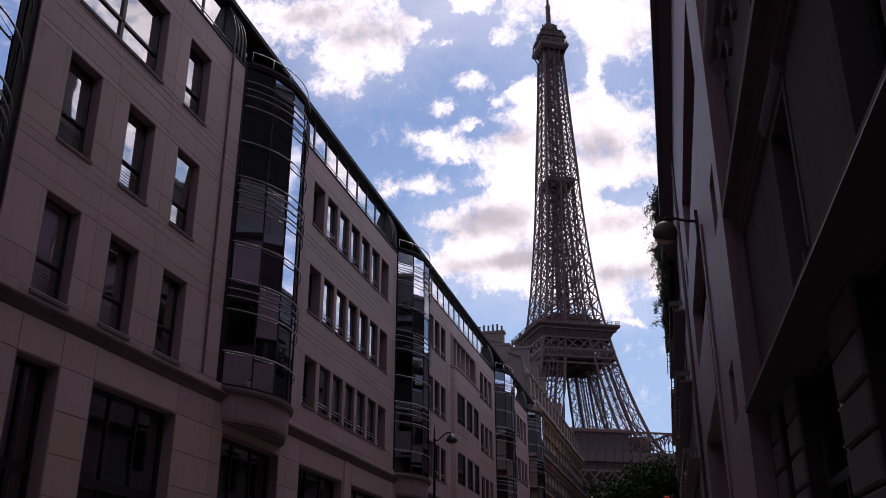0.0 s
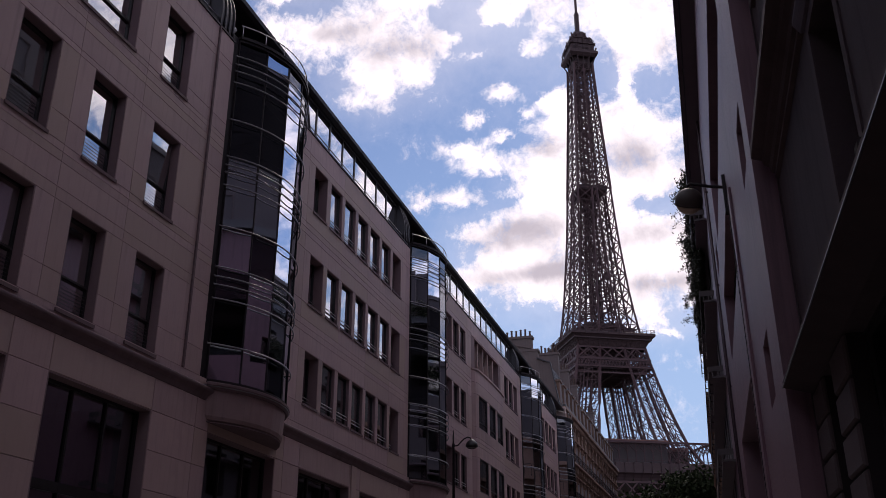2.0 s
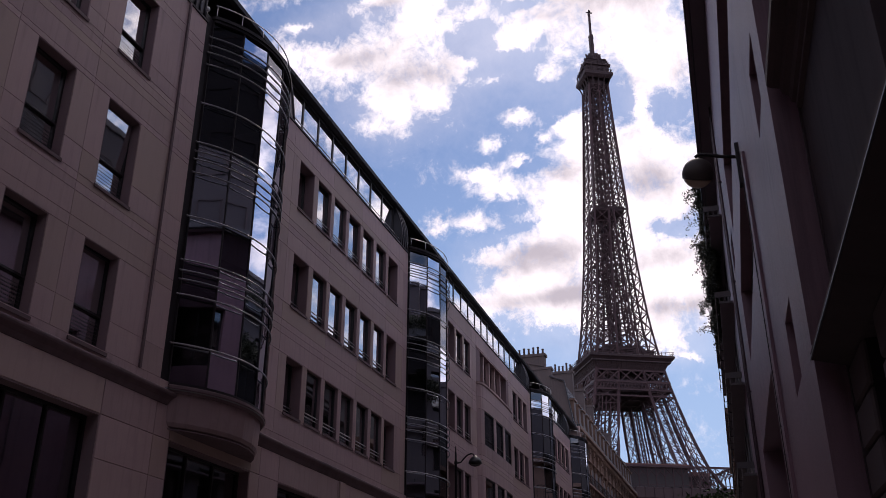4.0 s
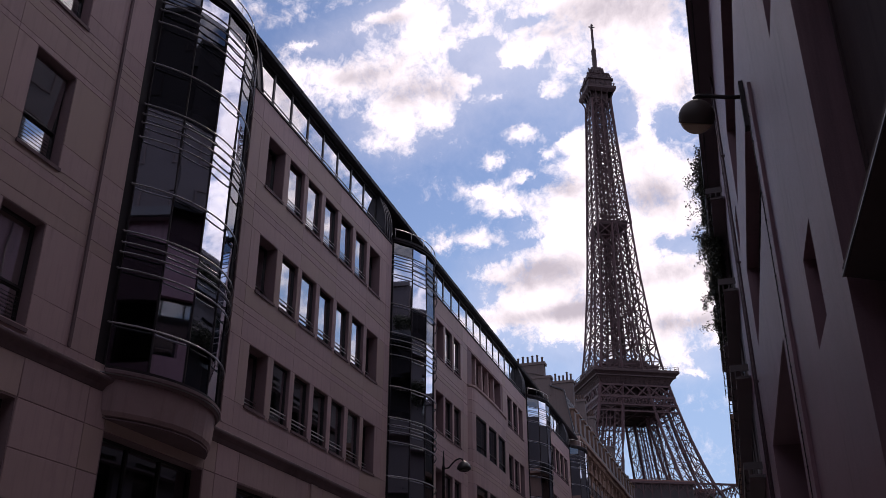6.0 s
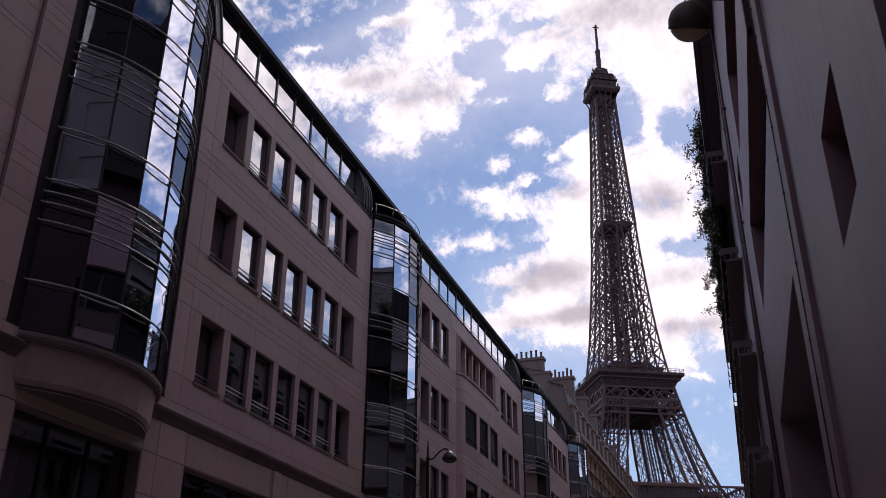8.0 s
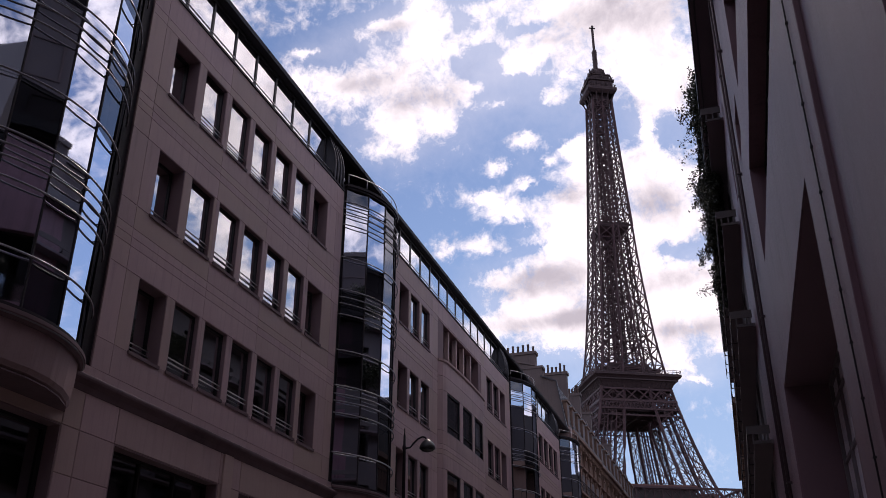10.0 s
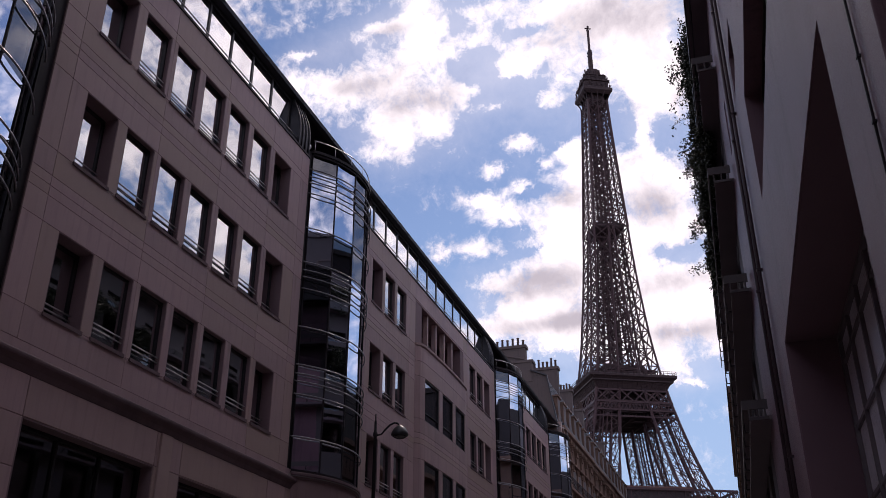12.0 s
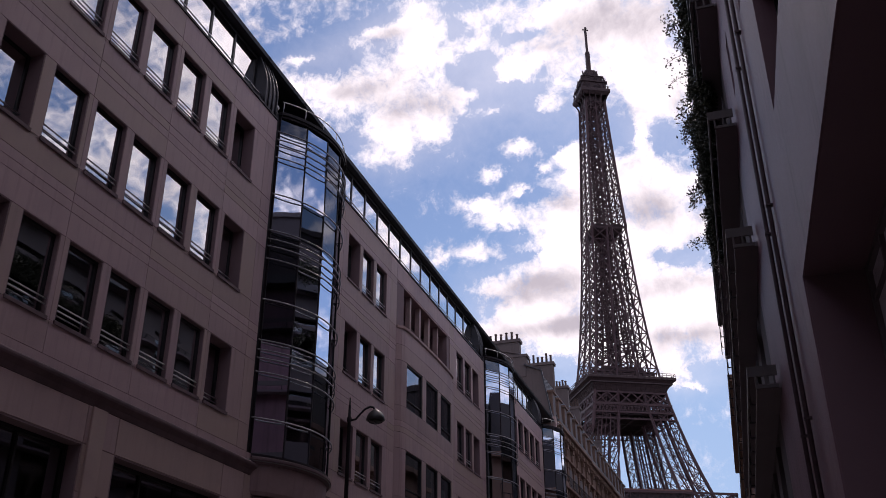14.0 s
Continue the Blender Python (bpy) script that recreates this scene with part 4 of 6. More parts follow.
def attic(y0, y1, n):
    g = Geo()
    g.extrude_y([(XF - 0.55, TOPW), (XF + 0.03, TOPW), (XF + 0.03, TOPW + 0.06), (XF - 0.04, TOPW + 0.10), (XF - 0.04, TOPW + 0.16), (XA + 0.06, TOPW + 0.42), (XF - 0.55, TOPW + 0.42)], [(y0, 0), (y1, 0)])
    part("gutter", g, DARKMETAL, office, "black metal gutter along the wall top", warp=fall)
    g = Geo()
    step = (y1 - y0 - 1.35) / n
    yy = [y0 + 0.5 + step * k for k in range(n + 1)]
    for y in yy:
        g.box(XA - 0.08, XA + 0.03, y - 0.04, y + 0.04, TOPW + 0.42, 18.60)
    g.box(XA - 0.08, XA + 0.04, yy[0], yy[-1], TOPW + 0.42, TOPW + 0.50).box(XA - 0.08, XA + 0.04, yy[0], yy[-1], 18.52, 18.62)
    a = part("attic_window", g, FRAME, office, "ribbon of attic windows under the eave", warp=fall)
    for k in range(n):
        p = part("pane", Geo().quad((XA, yy[k] + 0.04, TOPW + 0.5), (XA, yy[k + 1] - 0.04, TOPW + 0.5), (XA, yy[k + 1] - 0.04, 18.52), (XA, yy[k] + 0.04, 18.52)), ATTICGLASS, a, warp=fall)
        p.visible_shadow = False
    part("rail", Geo().tube([(XF - 0.12, y0 + 0.2, TOPW + 0.36), (XF - 0.12, y1 - 0.2, TOPW + 0.36)], 0.02), STEEL, office, warp=fall, smooth=True)
    # convex ribbed zinc panels between the ribbon and the wall's ends
    H0, H1, NS = TOPW + 0.14, 18.62, 9

    def bulge(f):
        return XF - 0.06 - 0.26 * f + swell * math.sin(math.pi * min(1.0, f * 1.02)), H0 + (H1 - H0) * f
    for ya, yb, swell, nk in ((y0 + 0.12, yy[0] - 0.05, 0.02, 1), (yy[-1] + 0.05, y1 - 0.12, 0.14, 3)):
        for k in range(nk):
            p0, p1 = ya + (yb - ya) * k / nk, ya + (yb - ya) * (k + 1) / nk
            prof = [bulge(i / NS) for i in range(NS + 1)]
            g = Geo().extrude_y(prof + [(x - 0.05, z) for x, z in prof[::-1]], [(p0 + 0.02, 0), (p1 - 0.02, 0)])
            mp = part("metal_panel", g, ZINCPANEL, office, "convex grey zinc panel with standing seams", warp=fall)
            for pe in ((p0, p1) if k == nk - 1 else (p0,)):
                part("rib", Geo().tube([(x + 0.02, pe, z) for x, z in prof], 0.032, 5), ZINC, mp, warp=fall, smooth=True)
        for ye in (ya, yb):
            prof = [bulge(i / NS) for i in range(NS + 1)]
            part("cheek", Geo().extrude_y([(XA - 0.3, H0)] + prof + [(XA - 0.3, H1)], [(ye - 0.015, 0), (ye + 0.015, 0)]), ZINC, office, warp=fall)


attic(-12.0, 8.1, 15)
attic(12.85, 21.5, 6)
attic(26.25, 37.1, 8)
attic(41.65, 59.1, 13)
attic(63.9, 72.2, 6)
g = Geo()
g.extrude_y([(XF - 5.0, 19.6), (XF - 5.0, 18.62), (XF - 0.30, 18.62), (XF - 0.16, 18.66), (XF - 0.12, 18.76), (XF - 0.20, 18.86), (XF - 0.5, 19.0)], [(-12.0, 0), (77.0, 0)])
part("roof", g, ZINC, office, "dark zinc roof with a rounded overhanging eave", warp=fall)
for k in range(36):
    y = -10.0 + 2.45 * k
    part("eave_clip", Geo().beam((XF - 0.13, y, 18.70), (XF - 0.5, y, 19.03), 0.09, 0.07), ZINC, office, warp=fall)
part("attic_back", Geo().box(XF - 5.0, XF - 4.7, -12.0, 77.0, 16.6, 18.7), DARKMETAL, office, warp=fall)
part("terrace", Geo().box(XF - 5.0, XF - 0.35, -12.0, 77.0, 16.65, TOPW - 0.01), DARKMETAL, office, warp=fall)
for y in (21.5, 37.1, 59.1):
    g = Geo().lathe([(0.0, -0.07), (0.06, -0.05), (0.08, 0.0), (0.06, 0.06), (0.0, 0.08)], 10, (XF - 0.12, y + 0.1, 17.35))
    g.beam((XF - 0.12, y + 0.1, TOPW + 0.1), (XF - 0.12, y + 0.1, 17.3), 0.03)
    part("lamp", g, mat("white_lamp_glass", (0.8, 0.8, 0.8), 0.3), office, "small white floodlight", warp=fall)

# ---------------------------------------------------------------- iron tower
TW = (-49.6, 413.3, 2.0)
TROT = 0.485
tower = thing("lattice_tower", TW, "tall brown wrought-iron lattice tower with three platforms", "tower")
tower.rotation_euler = (0, 0, TROT)
BASE[tower.name] = np.zeros(3)
PROFILE = [(0, 62.4), (20, 50.5), (40, 39.8), (57.6, 31.2), (68, 26.2), (74, 24.5), (86, 21.3), (101, 18.0), (111, 16.0), (125, 13.9),
           (138, 12.3), (153, 11.1), (167, 10.0), (182, 9.1), (197, 8.4), (213, 7.6), (230, 6.8), (247, 6.0), (264, 5.35), (276, 5.0)]
LEGW = [(0, 25.0), (57.6, 14.6), (80, 12.0), (115, 10.0), (138, 8.6), (165, 7.6), (197, 7.2), (276, 5.0)]


def interp(tab, z):
    for (z0, a), (z1, b) in zip(tab[:-1], tab[1:]):
        if z <= z1:
            return a + (b - a) * (z - z0) / (z1 - z0)
    return tab[-1][1]


def outer(z):
    return interp(PROFILE, z)


def legw(z):
    return min(interp(LEGW, z), outer(z))


def lattice_face(g, a0, b0, a1, b1, w, sub=1):
    """Cross bracing in the panel between two rails, from a0-b0 below to a1-b1 above."""
    g.beam(a0, b1, w).beam(b0, a1, w).beam(a1, b1, w)
    if sub > 1:
        m0, m1 = (Vector(a0) + Vector(b0)) / 2, (Vector(a1) + Vector(b1)) / 2
        g.beam(m0, m1, w * 0.7)
        ma, mb = (Vector(a0) + Vector(a1)) / 2, (Vector(b0) + Vector(b1)) / 2
        g.beam(ma, mb, w * 0.6)
        for p, q in ((ma, m0), (ma, m1), (mb, m0), (mb, m1)):
            g.beam(p, q, w * 0.5)


def leg(sx, sy, levels, chord, brace, name, sub=2):
    """A box leg: four corner chords and the lattice between them."""
    chords, web = [[] for _ in range(4)], Geo()
    prev = None
    for z in levels:
        o, t = outer(z), legw(z)
        c = [(sx * o, sy * o, z), (sx * (o - t), sy * o, z), (sx * (o - t), sy * (o - t), z), (sx * o, sy * (o - t), z)]
        for k in range(4):
            chords[k].append(c[k])
        if prev:
            for k in range(4):
                lattice_face(web, prev[k], prev[(k + 1) % 4], c[k], c[(k + 1) % 4], brace, sub)
        prev = c
    first_ = part(name, Geo().tube(chords[0], chord * 0.66, 4), IRON, tower)
    for pts in chords[1:]:
        part("chord", Geo().tube(pts, chord * 0.66, 4), IRON, first_)
    part("bracing", web, IRON, first_, kind="stuff")


for sx in (-1, 1):
    for sy in (-1, 1):
        leg(sx, sy, [0, 13, 26, 38, 48, 57.6], 1.3, 0.7, "lower_leg")
        leg(sx, sy, [57.6, 67, 77, 87, 96, 105, 115.7], 1.10, 0.29, "middle_leg", 2)
        leg(sx, sy, [115.7, 124, 132.5, 141, 149.5, 158, 166, 174, 181.5, 189, 196], 0.80, 0.38, "upper_leg", 1)
# upper shaft: four corner rails and a middle rail a face, crossed all the way
g = Geo()
lv = [196 + 5.9 * k for k in range(13)] + [271.0]
for z0, z1 in zip(lv[:-1], lv[1:]):
    a, b = outer(z0), outer(z1)
    for q in range(4):
        c, s = ((1, 0), (0, 1), (-1, 0), (0, -1))[q]

        def P(u, w, z):
            return (c * u - s * w, s * u + c * w, z)
        g.beam(P(a, -a, z0), P(b, -b, z1), 1.05)
        g.beam(P(a, 0, z0), P(b, 0, z1), 0.66)
        for l0, r0, l1, r1 in ((-a, 0, -b, 0), (0, a, 0, b)):
            g.beam(P(a, l0, z0), P(b, r1, z1), 0.40).beam(P(a, r0, z0), P(b, l1, z1), 0.40)
        g.beam(P(b, -b, z1), P(b, b, z1), 0.42)
part("shaft", g, IRON, tower)
# gap bracing between the upper legs and the lift cage inside
g = Geo()
lv = [115.7 + 6.7 * k for k in range(13)]
for z0, z1 in zip(lv[:-1], lv[1:]):
    a, b, ta, tb = outer(z0), outer(z1), outer(z0) - legw(z0), outer(z1) - legw(z1)
    for q in range(4):
        c, s = ((1, 0), (0, 1), (-1, 0), (0, -1))[q]
        g.beam((c * b + s * tb, s * b - c * tb, z1), (c * b - s * tb, s * b + c * tb, z1), 0.35)
        g.beam((c * a + s * ta, s * a - c * ta, z0), (c * b - s * tb, s * b + c * tb, z1), 0.36)
        g.beam((c * a - s * ta, s * a + c * ta, z0), (c * b + s * tb, s * b - c * tb, z1), 0.36)
part("bracing", g, IRON, tower, kind="stuff")
g = Geo()
for x, y in ((-2.2, -2.2), (2.2, -2.2), (2.2, 2.2), (-2.2, 2.2), (0, -2.2), (0, 2.2)):
    g.beam((x, y, 116), (x, y, 270), 0.55)
z = 118.0
while z < 268:
    for k in range(4):
        c = ((-2.2, -2.2), (2.2, -2.2), (2.2, 2.2), (-2.2, 2.2))
        (x0, y0), (x1, y1) = c[k], c[(k + 1) % 4]
        g.beam((x0, y0, z), (x1, y1, z + 3.4), 0.30).beam((x0, y0, z), (x1, y1, z), 0.36)
    z += 3.4
for k in range(26):
    z = 119 + 5.6 * k
    r = min(outer(z) * 0.55, 4.6)
    g.beam((-r, -r, z), (r, r, z + 2.0), 0.55).beam((-r, r, z + 1), (r, -r, z + 3.0), 0.55)
    g.beam((-r, -r, z + 2), (r, -r, z + 4.6), 0.5).beam((r, r, z + 2), (-r, r, z + 4.6), 0.5)
part("lift_cage", g, IRON, tower, "dense lift guides and stairs inside the shaft")


def ring(g, hw, z0, z1, th):
    for q in range(4):
        if q % 2 == 0:
            s = 1 if q == 0 else -1
            g.box(min(s * hw, s * (hw - th)), max(s * hw, s * (hw - th)), -hw, hw, z0, z1)
        else:
            s = 1 if q == 1 else -1
            g.box(-hw + th, hw - th, min(s * hw, s * (hw - th)), max(s * hw, s * (hw - th)), z0, z1)


def flare(g, prof, n_rib=0, rib=0.3):
    """A square moulding: outline of (half width, z), mitred at the corners."""
    k = len(prof)
    n0 = len(g.v)
    for h, z in prof:
        g.v += [(-h, -h, z), (h, -h, z), (h, h, z), (-h, h, z)]
    for i in range(k - 1):
        for j in range(4):
            a, b = n0 + 4 * i + j, n0 + 4 * i + (j + 1) % 4
            g.f.append((a, b, b + 4, a + 4))
    for i in range(n_rib):
        u = -1 + 2 * (i + 0.5) / n_rib
        for q in range(4):
            c, s = ((1, 0), (0, 1), (-1, 0), (0, -1))[q]
            for (h0, z0), (h1, z1) in zip(prof[:-1], prof[1:]):
                e = 0.15
                p0 = (c * (h0 + e) - s * u * h0, s * (h0 + e) + c * u * h0, z0)
                p1 = (c * (h1 + e) - s * u * h1, s * (h1 + e) + c * u * h1, z1)
                g.beam(p0, p1, rib)


def band(hw, z0, z1, n, w, chord, lean=0.0):
    """A lattice girder round the tower; lean: how far its upper chord stands back."""
    g = Geo()
    for q in range(4):
        c, s = ((1, 0), (0, 1), (-1, 0), (0, -1))[q]

        def P(u, z):
            h = hw - lean * (z - z0) / (z1 - z0)
            return (c * h - s * u * h / hw, s * h + c * u * h / hw, z)
        g.beam(P(-hw, z0), P(hw, z0), chord).beam(P(-hw, z1), P(hw, z1), chord)
        for i in range(n):
            u0, u1 = -hw + 2 * hw * i / n, -hw + 2 * hw * (i + 1) / n
            g.beam(P(u0, z0), P(u1, z1), w).beam(P(u1, z0), P(u0, z1), w)
    return g


# second platform
plat = Geo()
flare(plat, [(15.9, 112.0), (16.4, 113.0), (17.0, 114.2), (17.9, 115.6), (19.0, 116.7), (19.8, 117.2), (19.8, 118.2), (19.3, 118.5), (8.0, 118.5)], 15, 0.16)
second = part("platform", plat, IRON_D, tower, "second platform with a flared bracketed gallery")
part("floor", Geo().box(-18.5, 18.5, -18.5, 18.5, 115.4, 116.0), IRON_D, second)
rg = Geo()
for q in range(4):
    c, s = ((1, 0), (0, 1), (-1, 0), (0, -1))[q]
    for zz in (119.2, 120.0):
        rg.beam((c * 19.6 + s * 19.6, s * 19.6 - c * 19.6, zz), (c * 19.6 - s * 19.6, s * 19.6 + c * 19.6, zz), 0.14)
    for i in range(20):
        u = -19.6 + 39.2 * i / 20
        rg.beam((c * 19.6 - s * u, s * 19.6 + c * u, 118.4), (c * 19.6 - s * u, s * 19.6 + c * u, 120.0), 0.14)
part("railing", rg, IRON, second)
pv = Geo()
flare(pv, [(13.0, 118.5), (13.0, 121.6), (13.5, 121.8), (13.5, 122.3), (10.0, 123.4), (9.4, 125.4), (0.1, 125.8)], 9, 0.35)
part("pavilion", pv, IRON_D, second)
rnd = random.Random(5)
cl = Geo()
for k in range(110):
    u, q = rnd.uniform(-1, 1), rnd.randrange(4)
    c, s = ((1, 0), (0, 1), (-1, 0), (0, -1))[q]
    h = rnd.uniform(12.5, 18.8)
    x, y, t = c * h - s * u * h, s * h + c * u * h, rnd.uniform(0.25, 0.7)
    cl.box(x - t, x + t, y - t, y + t, 118.5, 119.6 + rnd.uniform(0, 2.2))
part("kiosk_clutter", cl, IRON_D, second, "small kiosks, masts and binocular stands", kind="stuff")
part("girder", band(17.2, 106.5, 111.8, 6, 0.55, 0.8, 1.0), IRON, tower, "cross-braced girder under the platform", kind="stuff")
part("girder", band(17.9, 102.6, 106.2, 22, 0.36, 0.7, 0.6), IRON, tower, "fine lattice girder", kind="stuff")
for a, b in (((-1, -1), (1, -1)), ((1, -1), (1, 1)), ((1, 1), (-1, 1)), ((-1, 1), (-1, -1))):
    part("edge_beam", Geo().beam((18.2 * a[0], 18.2 * a[1], 99.7), (18.2 * b[0], 18.2 * b[1], 99.7), 0.6), IRON, tower)
hz = Geo()
for z, hw in ((100.0, 17.6), (104.0, 17.0)):
    for u in (-0.5, 0, 0.5):
        hz.beam((-hw, u * hw, z), (hw, u * hw, z), 0.6).beam((u * hw, -hw, z), (u * hw, hw, z), 0.6)
hz.box(-10.5, 10.5, -10.5, 10.5, 103.4, 113.5)
for k in range(-8, 9):
    for zz, ww in ((102.8, 1.1), (101.0, 0.5)):
        hz.beam((-14.2, 1.75 * k, zz), (14.2, 1.75 * k, zz), ww, 0.8).beam((1.75 * k, -14.2, zz + 0.6), (1.75 * k, 14.2, zz + 0.6), ww, 0.8)
part("floor_grid", hz, IRON_D, tower, kind="stuff")
# lift tracks, cabins and stairs inside the middle legs
for sx in (-1, 1):
    for sy in (-1, 1):
        g = Geo()
        for dz in ((58, 75), (75, 95), (95, 113)):
            for off in (0.3, 0.5, 0.7):
                z0, z1 = dz
                a, b = outer(z0) - legw(z0) * off, outer(z1) - legw(z1) * off
                g.beam((sx * a, sy * a, z0), (sx * b, sy * b, z1), 0.5)
        for k in range(12):
            z0 = 58 + 4.5 * k
            a, b = outer(z0) - legw(z0) * 0.25, outer(z0 + 4.5) - legw(z0 + 4.5) * 0.75
            g.beam((sx * a, sy * b, z0), (sx * b, sy * a, z0 + 4.5), 0.28)
        lv = [58, 67, 76, 85, 94, 103, 112]
        for z0, z1 in zip(lv[:-1], lv[1:]):
            for q in (0.33, 0.67):
                a, b, ta, tb = outer(z0), outer(z1), legw(z0) * q, legw(z1) * q
                g.beam((sx * a, sy * (a - ta), z0), (sx * b, sy * (b - tb), z1), 0.26)
                g.beam((sx * (a - ta), sy * a, z0), (sx * (b - tb), sy * b, z1), 0.26)
        part("stair", g, IRON, tower, kind="stuff")
# first platform
p1 = Geo()
flare(p1, [(33.0, 50.5), (33.6, 52.0), (34.4, 53.2), (35.4, 53.8), (35.4, 57.8), (34.6, 58.0), (20.0, 58.0)], 18, 0.4)
first = part("platform", p1, IRON_D, tower, "first platform with an arcaded frieze")
part("floor", Geo().box(-33.5, 33.5, -33.5, 33.5, 52.0, 52.8), IRON_D, first)
part("girder", band(33.2, 44.5, 50.3, 12, 0.6, 0.9), IRON, first, kind="stuff")
pr = Geo()
for q in range(4):
    c, s = ((1, 0), (0, 1), (-1, 0), (0, -1))[q]
    for zz in (59.2, 66.6):
        pr.beam((c * 33.5 + s * 33.5, s * 33.5 - c * 33.5, zz), (c * 33.5 - s * 33.5, s * 33.5 + c * 33.5, zz), 0.8 if zz > 60 else 0.2)
    for i in range(19):
        u, u1 = -33.5 + 67 * i / 18, -33.5 + 67 * min(i + 1, 18) / 18
        pr.beam((c * 33.5 - s * u, s * 33.5 + c * u, 58), (c * 33.5 - s * u, s * 33.5 + c * u, 66.6), 0.35)
        pr.beam((c * 33.5 - s * u, s * 33.5 + c * u, 62.5), (c * 33.5 - s * u1, s * 33.5 + c * u1, 66.6), 0.25)
        pr.beam((c * 33.5 - s * u1, s * 33.5 + c * u1, 62.5), (c * 33.5 - s * u, s * 33.5 + c * u, 66.6), 0.25)
part("gallery", pr, IRON, first)
for q in range(4):
    c, s = ((1, 0), (0, 1), (-1, 0), (0, -1))[q]
    g = Geo()
    a, b = (24.0, 31.0), (-15.0, 15.0)
    pts = [(c * u - s * w, s * u + c * w) for u, w in ((a[0], b[0]), (a[1], b[0]), (a[1], b[1]), (a[0], b[1]))]
    g.prism(pts, 58.0, 66.4)
    pv_ = part("pavilion", g, DARKWALL, first, "dark glazed pavilion")
    pts = [(c * u - s * w, s * u + c * w) for u, w in ((a[0] - .8, b[0] - .8), (a[1] + .8, b[0] - .8), (a[1] + .8, b[1] + .8), (a[0] - .8, b[1] + .8))]
    part("roof", Geo().prism(pts, 66.4, 68.0), mat("red_brown_pavilion", (0.13, 0.045, 0.04), 0.5, 0, 0.1, 0.1, 1, 0.0), pv_, "red-brown flat roof")
# base arches
for q in range(4):
    c, s = ((1, 0), (0, 1), (-1, 0), (0, -1))[q]
    g = Geo()
    prev = None
    for k in range(25):
        t = math.pi * k / 24
        u, z = -37 * math.cos(t), 8 + 37 * math.sin(t)
        w = outer(z) - 1.0
        cur = ((c * w - s * u, s * w + c * u, z), (c * w - s * u * 0.93, s * w + c * u * 0.93, z - 3))
        if prev:
            g.beam(prev[0], cur[0], 1.2).beam(prev[1], cur[1], 0.9).beam(prev[0], cur[1], 0.4)
        prev = cur
    part("arch", g, IRON, tower)
for sx in (-1, 1):
    for sy in (-1, 1):
        x, y = sx * 50, sy * 50
        part("pier", Geo().box(x - 14, x + 14, y - 14, y + 14, -3, 2.5), OLDWALL, tower, "stone pier")
# small platform half way up the shaft
g = Geo()
flare(g, [(5.0, 193.5), (6.6, 195.0), (7.2, 195.6), (7.2, 198.2), (6.0, 198.8), (2.5, 199.6)], 4, 0.25)
part("relay_platform", g, IRON_D, tower)
# top: brackets, gallery, cabin, dome and mast
g = Geo()
flare(g, [(6.3, 274.6), (7.0, 275.3), (7.8, 276.2), (7.8, 277.8), (7.4, 278.2), (3.0, 278.2)])
arc = [(5.15, 266.5), (5.25, 269.5), (5.6, 272.0), (6.4, 274.4), (7.4, 275.9)]
for q in range(4):
    c, s = ((1, 0), (0, 1), (-1, 0), (0, -1))[q]
    for u in (-1, -0.5, 0, 0.5, 1):
        for (h0, z0), (h1, z1) in zip(arc[:-1], arc[1:]):
            g.beam((c * h0 - s * u * h0, s * h0 + c * u * h0, z0), (c * h1 - s * u * h1, s * h1 + c * u * h1, z1), 0.5)
g.box(-4.3, 4.3, -4.3, 4.3, 269.0, 276.0)
top = part("top_gallery", g, IRON_D, tower, "flared top gallery")
g = Geo()
flare(g, [(6.3, 278.2), (6.3, 282.2), (7.0, 282.4), (7.0, 283.3), (5.4, 283.6), (5.2, 286.6), (5.6, 286.8), (5.6, 287.3), (3.8, 287.6), (3.4, 290.6), (2.6, 292.6), (1.6, 293.4), (0.1, 293.6)], 5, 0.3)
part("cabin", g, IRON_D, top)
g = Geo()
rnd = random.Random(9)
for k in range(90):
    u, q = rnd.uniform(-1, 1), rnd.randrange(4)
    c, s = ((1, 0), (0, 1), (-1, 0), (0, -1))[q]
    h = rnd.choice((6.9, 6.0, 5.0, 4.0))
    zb = {6.9: 278.2, 6.0: 283.3, 5.0: 287.2, 4.0: 288.0}[h]
    x, y = c * h - s * u * h, s * h + c * u * h
    g.beam((x, y, zb), (x + c * rnd.uniform(0, .8), y + s * rnd.uniform(0, .8), zb + rnd.uniform(0.8, 3.2)), rnd.choice((0.15, 0.25, 0.6)))
for z in (279.4, 284.8):
    ring(g, 7.6 if z < 283 else 6.6, z, z + 0.15, 0.12)
part("aerial_clutter", g, IRON_D, top, "clutter of small aerials and dishes", kind="stuff")
g = Geo()
g.beam((0, 0, 292), (0, 0, 306.5), 1.9)
for k in range(8):
    z = 294 + 1.6 * k
    for a in range(4):
        t = a * math.pi / 2 + 0.4 * k
        g.beam((0, 0, z), (1.5 * math.cos(t), 1.5 * math.sin(t), z), 0.35)
g.beam((0, 0, 306.5), (0, 0, 320.5), 1.05)
g.beam((0, 0, 320.5), (0, 0, 323.6), 0.7)
g.beam((-1.7, 0, 321.8), (1.7, 0, 321.8), 0.5).beam((0, -1.7, 321.8), (0, 1.7, 321.8), 0.5)
part("mast", g, IRON_D, top, "stepped broadcasting mast")

